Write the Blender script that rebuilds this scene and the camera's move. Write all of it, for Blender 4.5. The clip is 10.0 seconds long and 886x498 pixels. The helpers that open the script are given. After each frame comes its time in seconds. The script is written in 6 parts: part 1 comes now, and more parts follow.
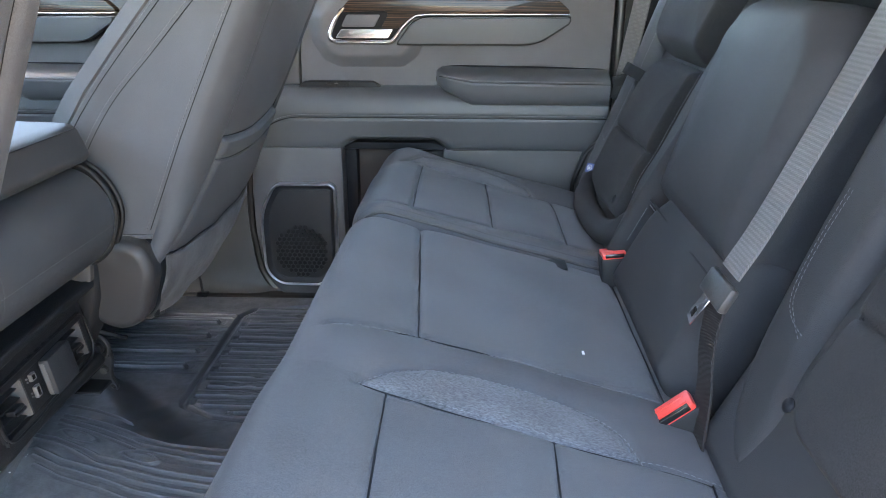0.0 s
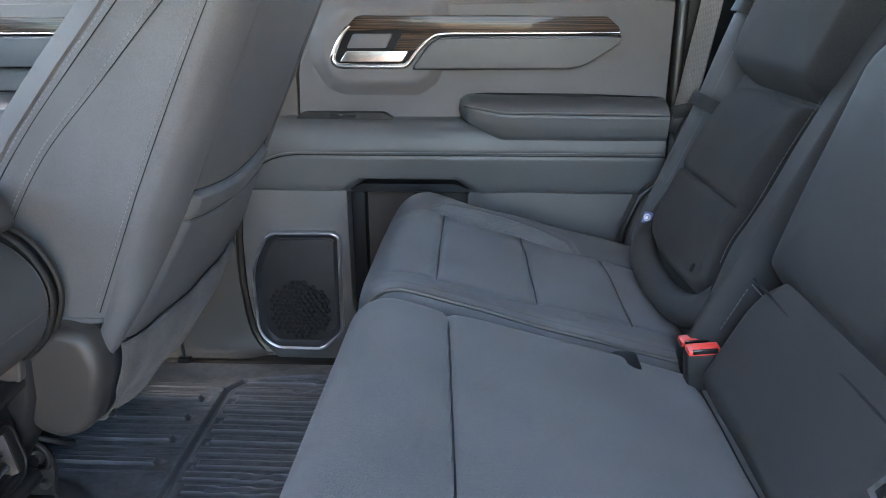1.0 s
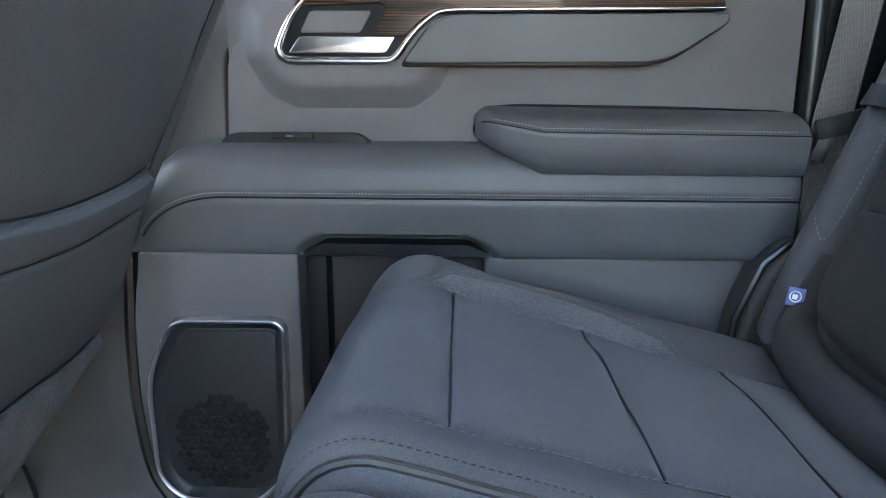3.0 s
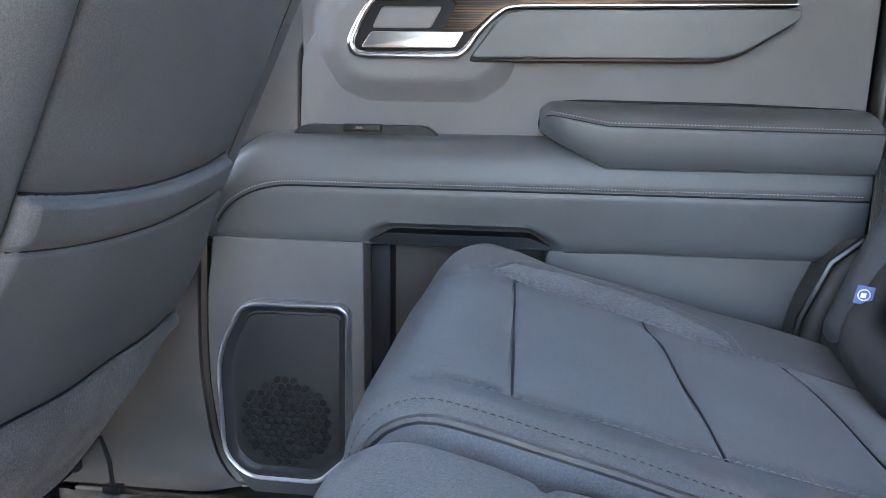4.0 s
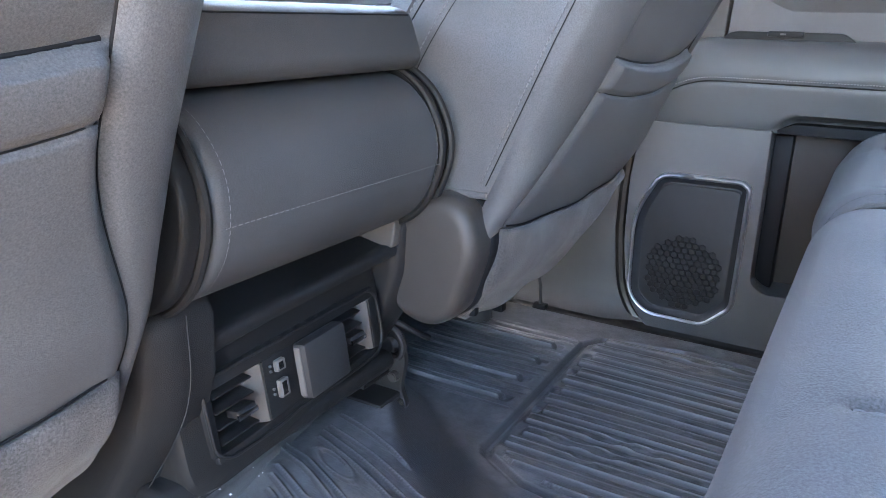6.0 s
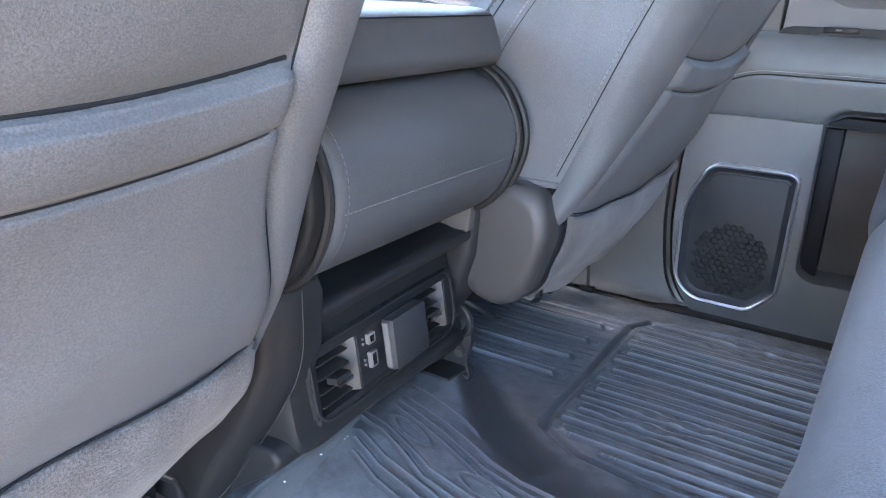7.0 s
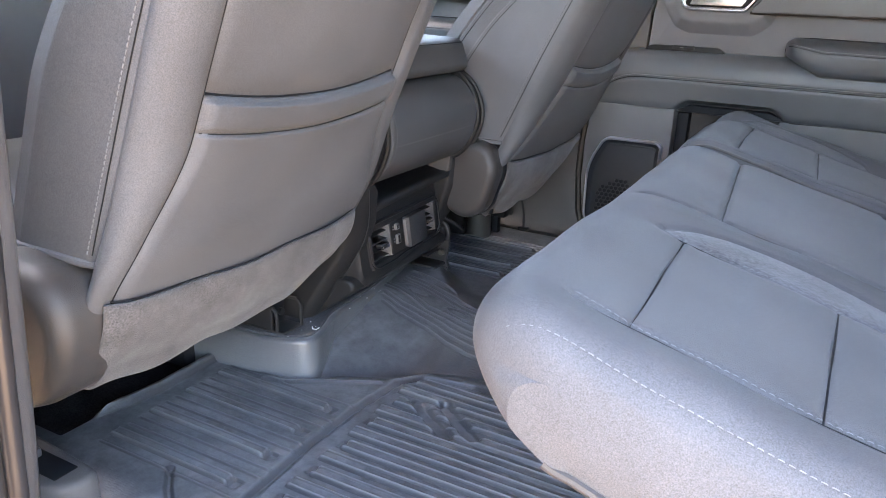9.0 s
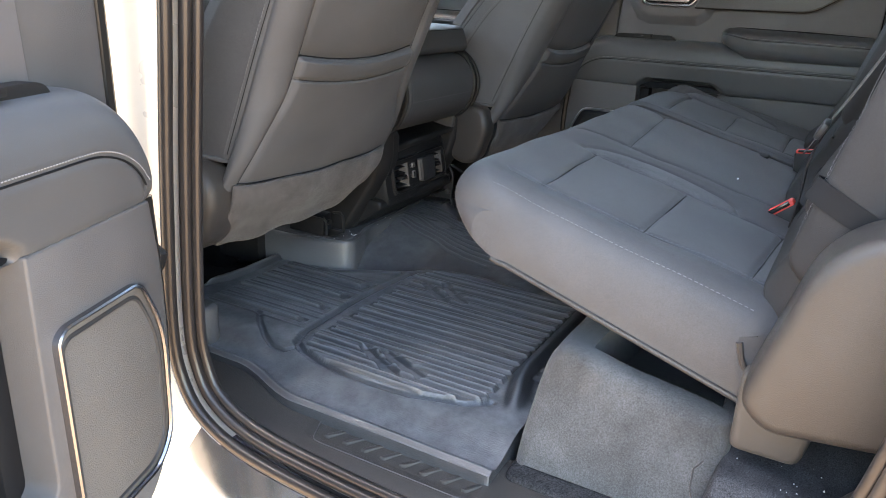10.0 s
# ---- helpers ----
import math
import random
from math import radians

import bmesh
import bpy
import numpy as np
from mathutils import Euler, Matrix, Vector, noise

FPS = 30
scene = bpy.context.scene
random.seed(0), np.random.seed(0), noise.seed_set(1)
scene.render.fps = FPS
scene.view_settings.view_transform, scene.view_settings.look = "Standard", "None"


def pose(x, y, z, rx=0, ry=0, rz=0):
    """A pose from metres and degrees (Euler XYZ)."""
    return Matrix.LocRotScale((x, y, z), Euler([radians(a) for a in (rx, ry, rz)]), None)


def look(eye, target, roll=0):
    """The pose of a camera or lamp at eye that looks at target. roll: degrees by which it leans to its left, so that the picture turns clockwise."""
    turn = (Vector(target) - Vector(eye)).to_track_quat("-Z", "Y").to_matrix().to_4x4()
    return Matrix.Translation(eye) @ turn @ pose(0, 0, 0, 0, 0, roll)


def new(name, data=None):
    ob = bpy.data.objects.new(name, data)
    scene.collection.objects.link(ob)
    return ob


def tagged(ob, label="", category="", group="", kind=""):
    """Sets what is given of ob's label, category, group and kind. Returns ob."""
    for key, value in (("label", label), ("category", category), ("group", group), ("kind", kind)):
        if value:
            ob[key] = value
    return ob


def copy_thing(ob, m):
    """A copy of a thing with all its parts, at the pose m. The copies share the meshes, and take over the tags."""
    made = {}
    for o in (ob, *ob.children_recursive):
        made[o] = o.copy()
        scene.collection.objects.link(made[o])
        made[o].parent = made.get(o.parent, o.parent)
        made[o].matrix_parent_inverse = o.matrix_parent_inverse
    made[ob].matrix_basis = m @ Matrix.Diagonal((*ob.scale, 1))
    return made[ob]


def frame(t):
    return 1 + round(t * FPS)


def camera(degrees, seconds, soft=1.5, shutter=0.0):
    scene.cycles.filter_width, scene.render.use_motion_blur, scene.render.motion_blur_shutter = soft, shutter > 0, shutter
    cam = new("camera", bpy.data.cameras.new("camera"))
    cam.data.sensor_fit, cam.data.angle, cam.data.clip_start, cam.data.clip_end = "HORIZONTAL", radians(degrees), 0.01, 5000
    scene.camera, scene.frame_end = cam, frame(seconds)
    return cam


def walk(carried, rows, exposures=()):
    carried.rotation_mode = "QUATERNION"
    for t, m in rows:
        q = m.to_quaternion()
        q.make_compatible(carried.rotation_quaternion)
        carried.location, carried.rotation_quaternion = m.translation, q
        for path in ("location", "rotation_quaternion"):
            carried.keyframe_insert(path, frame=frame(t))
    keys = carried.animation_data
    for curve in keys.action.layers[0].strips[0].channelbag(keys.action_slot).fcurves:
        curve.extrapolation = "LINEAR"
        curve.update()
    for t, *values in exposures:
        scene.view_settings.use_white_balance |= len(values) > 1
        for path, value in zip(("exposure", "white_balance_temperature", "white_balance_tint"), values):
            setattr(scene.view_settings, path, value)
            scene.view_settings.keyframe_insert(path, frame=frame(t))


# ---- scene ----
cam = camera(61.9, 10.0, soft=0.65)
PATH = [
    (0, (0.079, -0.89, 0.73), (-0.008, 0.983, 0.035), 0.0),
    (0.5, (0.046, -0.742, 0.729), (-0.049, 1.137, 0.051), -0.3),
    (1, (0.035, -0.612, 0.724), (-0.074, 1.272, 0.063), -0.3),
    (1.5, (0.005, -0.469, 0.695), (-0.094, 1.431, 0.078), 0.1),
    (2, (-0.011, -0.318, 0.673), (-0.089, 1.596, 0.096), 0.2),
    (2.2, (-0.008, -0.263, 0.655), (-0.077, 1.659, 0.108), 0.3),
    (3.3, (-0.018, -0.111, 0.548), (-0.106, 1.842, 0.125), 0.2),
    (3.5, (-0.021, -0.119, 0.542), (-0.124, 1.835, 0.1245), 0.6),
    (4, (-0.019, -0.146, 0.553), (-0.251, 1.795, 0.129), 0.8),
    (4.5, (-0.043, -0.244, 0.56), (-0.438, 1.661, 0.096), 1.2),
    (5, (-0.076, -0.331, 0.549), (-0.688, 1.501, 0.034), 0.2),
    (5.5, (-0.085, -0.411, 0.533), (-0.899, 1.32, -0.052), 0.6),
    (6, (-0.09, -0.485, 0.523), (-1.048, 1.163, -0.083), 1.2),
    (6.2, (-0.091, -0.513, 0.53), (-1.093, 1.105, -0.085), 1.2),
    (7.3, (-0.114, -0.575, 0.555), (-1.098, 1.03, -0.119), 2.3),
    (7.5, (-0.105, -0.596, 0.566), (-1.061, 1.028, -0.104), 2.4),
    (8, (-0.051, -0.704, 0.583), (-0.952, 0.953, -0.08), 2.7),
    (8.5, (0.021, -0.858, 0.6), (-0.847, 0.818, -0.063), 2.7),
    (9, (0.118, -1.083, 0.605), (-0.755, 0.593, -0.051), 2.4),
    (9.5, (0.223, -1.298, 0.609), (-0.655, 0.373, -0.051), 2.5),
    (10, (0.374, -1.487, 0.619), (-0.538, 0.161, -0.053), 2.5),
]
walk(cam, [(t, look(eye, target, roll)) for t, eye, target, roll in PATH], [(0, 4.98, 7250, 11), (2, 4.88, 7150, 9), (3.5, 5.2, 6850, 11), (4, 5.45, 6950, 12), (5, 5.15, 6700, 11), (6, 5.55, 6850, 14), (7.5, 5.75, 6450, 13), (8.5, 5.4, 7300, 18), (9, 5.05, 7750, 17), (9.5, 4.4, 8250, 12), (10, 4.0, 8150, 11)])

# ---- light ----
world = bpy.data.worlds.new("world")
scene.world = world
world.use_nodes = True
wn = world.node_tree.nodes
sky = wn.new("ShaderNodeTexSky")
sky.sky_type, sky.sun_disc = "NISHITA", False
SUN_UP, SUN_TURN = 60.0, 272.0
sky.sun_elevation, sky.sun_rotation = radians(SUN_UP), radians(SUN_TURN)
world.node_tree.links.new(sky.outputs[0], wn["Background"].inputs[0])
wn["Background"].inputs[1].default_value = 0.15
lamp = bpy.data.lights.new("sun", "SUN")
lamp.energy, lamp.angle, lamp.color = 3.0, radians(1.5), (1.0, 0.93, 0.84)
sun = new("sun", lamp)
_az, _el = radians(SUN_TURN), radians(SUN_UP)
sun.matrix_world = look((0, 0, 6), (0 - math.sin(_az) * math.cos(_el), 0 - math.cos(_az) * math.cos(_el), 6 - math.sin(_el)))

# ---- materials ----


def material(name, base, rough=0.6, metal=0.0, spec=0.5, grain=0.0, grain_scale=600.0, stain=0.25, stain_scale=6.0,
             bump=0.0, bump_scale=900.0, stretch=(1, 1, 1), coat=0.0, weave=0.0, weave_scale=900.0, sheen=0.0, dust=None, dust_scale=9.0, wear=0.0):
    """A principled material with broad stains, fine grain, optional weave and fine relief, in object space."""
    m = bpy.data.materials.new(name)
    m.use_nodes = True
    nodes, links = m.node_tree.nodes, m.node_tree.links
    b = nodes["Principled BSDF"]
    b.inputs["Roughness"].default_value = rough
    b.inputs["Metallic"].default_value = metal
    b.inputs["Specular IOR Level"].default_value = spec
    b.inputs["Coat Weight"].default_value = coat
    b.inputs["Sheen Weight"].default_value = sheen
    tex = nodes.new("ShaderNodeTexCoord")
    mp = nodes.new("ShaderNodeMapping")
    mp.inputs["Scale"].default_value = stretch
    links.new(tex.outputs["Object"], mp.inputs[0])

    def noise_at(scale, detail=3.0, rough_n=0.55):
        n = nodes.new("ShaderNodeTexNoise")
        n.inputs["Scale"].default_value, n.inputs["Detail"].default_value, n.inputs["Roughness"].default_value = scale, detail, rough_n
        links.new(mp.outputs[0], n.inputs["Vector"])
        return n
    broad = noise_at(stain_scale, 5.0)
    mix = nodes.new("ShaderNodeMix")
    mix.data_type = "RGBA"
    dark = [c * (1 - stain) for c in base]
    light = [min(1.0, c * (1 + stain)) for c in base]
    mix.inputs[6].default_value, mix.inputs[7].default_value = (*dark, 1), (*light, 1)
    ramp = nodes.new("ShaderNodeMapRange")
    ramp.inputs[1].default_value, ramp.inputs[2].default_value = 0.3, 0.7
    links.new(broad.outputs["Fac"], ramp.inputs[0])
    links.new(ramp.outputs[0], mix.inputs[0])
    colour = mix.outputs[2]
    height = None
    if weave > 0:
        wa, wb = nodes.new("ShaderNodeTexWave"), nodes.new("ShaderNodeTexWave")
        wa.bands_direction, wb.bands_direction = "X", "Y"
        for w in (wa, wb):
            w.inputs["Scale"].default_value, w.inputs["Distortion"].default_value = weave_scale, 0.05
            w.inputs["Detail"].default_value = 1.0
            links.new(mp.outputs[0], w.inputs["Vector"])
        mul = nodes.new("ShaderNodeMath")
        mul.operation = "MULTIPLY"
        links.new(wa.outputs["Fac"], mul.inputs[0])
        links.new(wb.outputs["Fac"], mul.inputs[1])
        height = mul.outputs[0]
        mm = nodes.new("ShaderNodeMix")
        mm.data_type, mm.blend_type = "RGBA", "MULTIPLY"
        mm.inputs[0].default_value = weave
        gr = nodes.new("ShaderNodeMapRange")
        gr.inputs[3].default_value, gr.inputs[4].default_value = 0.6, 1.35
        links.new(mul.outputs[0], gr.inputs[0])
        links.new(colour, mm.inputs[6])
        links.new(gr.outputs[0], mm.inputs[7])
        colour = mm.outputs[2]
    if grain > 0:
        fine = noise_at(grain_scale, 2.0, 0.7)
        g = nodes.new("ShaderNodeMapRange")
        g.inputs[1].default_value, g.inputs[2].default_value = 0.25, 0.75
        g.inputs[3].default_value, g.inputs[4].default_value = 1 - grain, 1 + grain
        links.new(fine.outputs["Fac"], g.inputs[0])
        mg = nodes.new("ShaderNodeMix")
        mg.data_type, mg.blend_type = "RGBA", "MULTIPLY"
        mg.inputs[0].default_value = 1.0
        links.new(colour, mg.inputs[6])
        links.new(g.outputs[0], mg.inputs[7])
        colour = mg.outputs[2]
    if dust is not None:
        # settled dust: lies on level surfaces, in cloudy patches
        geo, sep = nodes.new("ShaderNodeNewGeometry"), nodes.new("ShaderNodeSeparateXYZ")
        links.new(geo.outputs["Normal"], sep.inputs[0])
        lev, cloud, both = nodes.new("ShaderNodeMapRange"), nodes.new("ShaderNodeMapRange"), nodes.new("ShaderNodeMath")
        lev.inputs[1].default_value, lev.inputs[2].default_value = 0.86, 0.997
        cloud.inputs[1].default_value, cloud.inputs[2].default_value, cloud.inputs[3].default_value = 0.36, 0.70, 0.18
        patches = nodes.new("ShaderNodeTexNoise")
        patches.inputs["Scale"].default_value, patches.inputs["Detail"].default_value, patches.inputs["Roughness"].default_value = dust_scale, 9.0, 0.68
        links.new(tex.outputs["Object"], patches.inputs["Vector"])
        links.new(sep.outputs["Z"], lev.inputs[0])
        links.new(patches.outputs["Fac"], cloud.inputs[0])
        both.operation = "MULTIPLY"
        links.new(lev.outputs[0], both.inputs[0])
        links.new(cloud.outputs[0], both.inputs[1])
        md = nodes.new("ShaderNodeMix")
        md.data_type = "RGBA"
        links.new(both.outputs[0], md.inputs[0])
        links.new(colour, md.inputs[6])
        md.inputs[7].default_value = (*dust, 1)
        colour = md.outputs[2]
    if wear > 0:
        # scuffed, paler proud edges
        geo2, edge, mw = nodes.new("ShaderNodeNewGeometry"), nodes.new("ShaderNodeMapRange"), nodes.new("ShaderNodeMix")
        edge.inputs[1].default_value, edge.inputs[2].default_value, edge.inputs[4].default_value = 0.512, 0.58, wear
        links.new(geo2.outputs["Pointiness"], edge.inputs[0])
        mw.data_type = "RGBA"
        links.new(edge.outputs[0], mw.inputs[0])
        links.new(colour, mw.inputs[6])
        mw.inputs[7].default_value = (*(dust or [min(1.0, c * 3) for c in base]), 1)
        colour = mw.outputs[2]
    links.new(colour, b.inputs["Base Color"])
    rr = nodes.new("ShaderNodeMapRange")
    rr.inputs[3].default_value, rr.inputs[4].default_value = max(0.02, rough - 0.08), min(1.0, rough + 0.08)
    links.new(broad.outputs["Fac"], rr.inputs[0])
    links.new(rr.outputs[0], b.inputs["Roughness"])
    if bump > 0:
        bn = nodes.new("ShaderNodeBump")
        bn.inputs["Strength"].default_value, bn.inputs["Distance"].default_value = bump, 0.001
        if height is None:
            height = noise_at(bump_scale, 3.0, 0.6).outputs["Fac"]
        links.new(height, bn.inputs["Height"])
        links.new(bn.outputs[0], b.inputs["Normal"])
    return m


UPHOLSTERY = material("upholstery", (0.076, 0.079, 0.0845), 0.62, spec=0.26, grain=0.34, grain_scale=800, stain=0.18, stain_scale=5, bump=0.30, bump_scale=950, sheen=0.04)
CLOTH = material("insert_cloth", (0.074, 0.078, 0.083), 0.7, spec=0.28, grain=0.5, grain_scale=850, stain=0.16, stain_scale=7, bump=0.5, bump_scale=850, sheen=0.10)
# backrest inserts: the dimmer light on them is put into the colour
SHADED_CLOTH = material("shaded_backrest_cloth", (0.026, 0.0256, 0.0258), 0.85, spec=0.1, grain=0.5, grain_scale=800, stain=0.14, stain_scale=7, bump=0.5, bump_scale=800, sheen=0.03)
FELT = material("melange_cloth", (0.100, 0.105, 0.113), 0.95, spec=0.15, grain=0.5, grain_scale=520, stain=0.2, stain_scale=25, bump=0.8, bump_scale=600, sheen=0.15, stretch=(0.5, 1, 1))
CARPET = material("carpet", (0.074, 0.070, 0.068), 1.0, spec=0.1, grain=0.55, grain_scale=560, stain=0.25, stain_scale=30, bump=1.0, bump_scale=480, sheen=0.15)
CARPET_DARK = material("dark_carpet", (0.035, 0.035, 0.037), 1.0, spec=0.1, grain=0.8, grain_scale=420, stain=0.3, stain_scale=14, bump=1.0, bump_scale=420)
PLASTIC = material("black_plastic", (0.014, 0.0143, 0.015), 0.48, spec=0.24, grain=0.2, stain=0.2, bump=0.4, bump_scale=1200)
TRIM = material("charcoal_trim", (0.090, 0.088, 0.089), 0.42, spec=0.45, grain=0.2, grain_scale=1200, stain=0.14, bump=0.5, bump_scale=1400)
TRIM_SOFT = material("soft_door_trim", (0.122, 0.119, 0.122), 0.48, spec=0.4, grain=0.18, grain_scale=1200, stain=0.12, bump=0.45, bump_scale=1200)
TAUPE = material("taupe_trim", (0.066, 0.062, 0.059), 0.5, spec=0.4, grain=0.12, grain_scale=1200, stain=0.12, bump=0.4, bump_scale=1400)
RUBBER = material("rubber_mat", (0.047, 0.0495, 0.055), 0.34, spec=0.7, grain=0.3, grain_scale=700, stain=0.25, stain_scale=14, bump=0.5, bump_scale=500, stretch=(0.25, 1, 1), dust=(0.19, 0.196, 0.205), dust_scale=26.0, wear=0.8)
SPEAKER = material("speaker_plastic", (0.030, 0.031, 0.033), 0.45, spec=0.35, grain=0.2, grain_scale=1500, stain=0.12, bump=0.4, bump_scale=1500)
SEAL = material("seal_rubber", (0.012, 0.0115, 0.011), 0.34, spec=0.5, stain=0.2)
THREAD = material("thread", (0.145, 0.151, 0.162), 0.8, spec=0.2, stain=0.15, stain_scale=60)
SEAM_THREAD = material("seam_thread", (0.130, 0.133, 0.140), 0.75, spec=0.25, stain=0.15, stain_scale=60)
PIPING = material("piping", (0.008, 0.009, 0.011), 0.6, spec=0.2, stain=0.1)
CHROME = material("chrome", (0.80, 0.80, 0.81), 0.2, metal=1.0, stain=0.04)
SATIN = material("satin_metal", (0.60, 0.62, 0.66), 0.40, metal=1.0, stain=0.05)
DARK_CHROME = material("dark_chrome", (0.30, 0.31, 0.34), 0.25, metal=1.0, stain=0.1)
BEZEL = material("bezel_plastic", (0.026, 0.028, 0.033), 0.38, spec=0.5, stain=0.1)
STEEL = material("bracket_steel", (0.016, 0.016, 0.017), 0.5, metal=0.2, stain=0.3, stain_scale=30)
WEBBING = material("webbing", (0.150, 0.143, 0.139), 0.7, spec=0.25, stain=0.08, grain=0.15, bump=0.8, weave=0.5, weave_scale=150)
RED = material("red_button", (0.72, 0.05, 0.035), 0.4, stain=0.1)
PAINT = material("body_paint", (0.52, 0.50, 0.465), 0.28, metal=0.25, spec=0.5, coat=0.9, stain=0.03)
ROCKER = material("polished_rocker", (0.34, 0.37, 0.40), 0.14, metal=0.9, stain=0.12, stain_scale=9)
BLUE = material("blue_tag", (0.10, 0.14, 0.32), 0.7, stain=0.1)
WHITE = material("white_print", (0.75, 0.76, 0.78), 0.7, stain=0.05)
ASPHALT = material("concrete", (0.295, 0.198, 0.122), 0.9, grain=0.5, grain_scale=120, stain=0.25, stain_scale=0.6, bump=0.8, bump_scale=150)
HEADLINER = material("headliner", (0.52, 0.51, 0.49), 0.95, spec=0.1, grain=0.15, stain=0.06)
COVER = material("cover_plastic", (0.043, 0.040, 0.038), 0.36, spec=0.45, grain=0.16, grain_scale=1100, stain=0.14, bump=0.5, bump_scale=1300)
MESH = material("speaker_mesh", (0.115, 0.110, 0.104), 0.6, spec=0.3, grain=0.45, grain_scale=650, stain=0.08, bump=0.9, bump_scale=650)
# darker copy of the seat covering, as the backrests lie in less light
SHADED_BACK = material("shaded_backrest", (0.031, 0.0314, 0.0328), 0.64, spec=0.2, grain=0.25, grain_scale=1100, stain=0.14, stain_scale=5, bump=0.4, bump_scale=1100)
RISER = material("riser_felt", (0.076, 0.079, 0.081), 1.0, spec=0.1, grain=0.4, grain_scale=500, stain=0.30, stain_scale=14, bump=1.0, bump_scale=420, sheen=0.15)
DOOR_SEAL = material("door_seal_rubber", (0.022, 0.020, 0.020), 0.30, spec=0.5, stain=0.2)
GRIT = material("gritty_carpet", (0.050, 0.053, 0.060), 1.0, spec=0.1, grain=0.9, grain_scale=650, stain=0.3, stain_scale=20, bump=1.0, bump_scale=600)
TAIL = material("dark_webbing", (0.022, 0.018, 0.017), 0.7, spec=0.3, stain=0.1, bump=0.8, weave=0.6, weave_scale=120)
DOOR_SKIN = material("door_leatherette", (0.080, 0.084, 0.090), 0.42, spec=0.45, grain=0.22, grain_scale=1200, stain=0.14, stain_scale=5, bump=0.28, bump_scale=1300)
DOOR_THREAD = material("door_thread", (0.25, 0.255, 0.265), 0.8, spec=0.2, stain=0.15, stain_scale=60)
# vinyl's own dark tone, deepened for shade beside the driver seat
SHADED_VINYL = material("dark_shaded_vinyl", (0.056, 0.059, 0.064), 0.56, spec=0.25, grain=0.3, grain_scale=1050, stain=0.16, stain_scale=5, bump=0.35, bump_scale=1100)
PALE = material("pale_plastic", (0.13, 0.122, 0.115), 0.45, spec=0.4, stain=0.1)
CONSOLE = material("console_plastic", (0.015, 0.0152, 0.016), 0.46, spec=0.25, grain=0.2, grain_scale=1100, stain=0.15, bump=0.45, bump_scale=1200)
GLOSS = material("gloss_black", (0.012, 0.012, 0.013), 0.2, stain=0.1)


def wood_material():
    m = bpy.data.materials.new("wood_trim")
    m.use_nodes = True
    nodes, links = m.node_tree.nodes, m.node_tree.links
    b = nodes["Principled BSDF"]
    tex, mp = nodes.new("ShaderNodeTexCoord"), nodes.new("ShaderNodeMapping")
    mp.inputs["Scale"].default_value = (2.2, 1.0, 300.0)
    links.new(tex.outputs["Object"], mp.inputs[0])
    n = nodes.new("ShaderNodeTexNoise")
    n.inputs["Scale"].default_value, n.inputs["Detail"].default_value, n.inputs["Roughness"].default_value = 3.0, 4.0, 0.65
    links.new(mp.outputs[0], n.inputs["Vector"])
    r = nodes.new("ShaderNodeValToRGB")
    r.color_ramp.elements[0].position, r.color_ramp.elements[0].color = 0.47, (0.006, 0.004, 0.003, 1)
    r.color_ramp.elements[1].position, r.color_ramp.elements[1].color = 0.68, (0.13, 0.066, 0.034, 1)
    links.new(n.outputs["Fac"], r.inputs[0])
    links.new(r.outputs[0], b.inputs["Base Color"])
    b.inputs["Roughness"].default_value, b.inputs["Coat Weight"].default_value = 0.42, 0.2
    b.inputs["Specular IOR Level"].default_value = 0.25
    return m


WOOD = wood_material()


def glass_material(name="window_glass", tint=(0.72, 0.78, 0.76, 1)):
    m = bpy.data.materials.new(name)
    m.use_nodes = True
    b = m.node_tree.nodes["Principled BSDF"]
    b.inputs["Base Color"].default_value = tint
    b.inputs["Roughness"].default_value, b.inputs["Transmission Weight"].default_value, b.inputs["IOR"].default_value = 0.02, 1.0, 1.02
    return m


GLASS = glass_material()
PRIVACY = glass_material("privacy_glass", (0.45, 0.50, 0.505, 1))
REAR_GLASS = glass_material("rear_glass", (0.16, 0.18, 0.18, 1))

# ---- mesh helpers ----


def thing(name, label, category, group="", kind=""):
    return tagged(new(name), label, category, group, kind)


def obj(name, verts, faces, mat, parent=None, smooth=True, label="", sharp=40, kind=""):
    me = bpy.data.meshes.new(name)
    me.from_pydata([tuple(map(float, v)) for v in verts], [], [tuple(map(int, f)) for f in faces])
    bm = bmesh.new()
    bm.from_mesh(me)
    bmesh.ops.recalc_face_normals(bm, faces=bm.faces)
    bm.to_mesh(me)
    bm.free()
    return finish(name, me, mat, parent, smooth, label, sharp, kind)


def finish(name, me, mat, parent, smooth=True, label="", sharp=40, kind=""):
    me.materials.append(mat)
    if smooth:
        me.shade_smooth()
        me.set_sharp_from_angle(angle=radians(sharp))
    ob = new(name, me)
    ob.parent = parent
    return tagged(ob, label, kind=kind)


def part(name, bm, mat, parent, label="", smooth=True, sharp=40, kind=""):
    bmesh.ops.recalc_face_normals(bm, faces=bm.faces)
    me = bpy.data.meshes.new(name)
    bm.to_mesh(me)
    bm.free()
    return finish(name, me, mat, parent, smooth, label, sharp, kind)


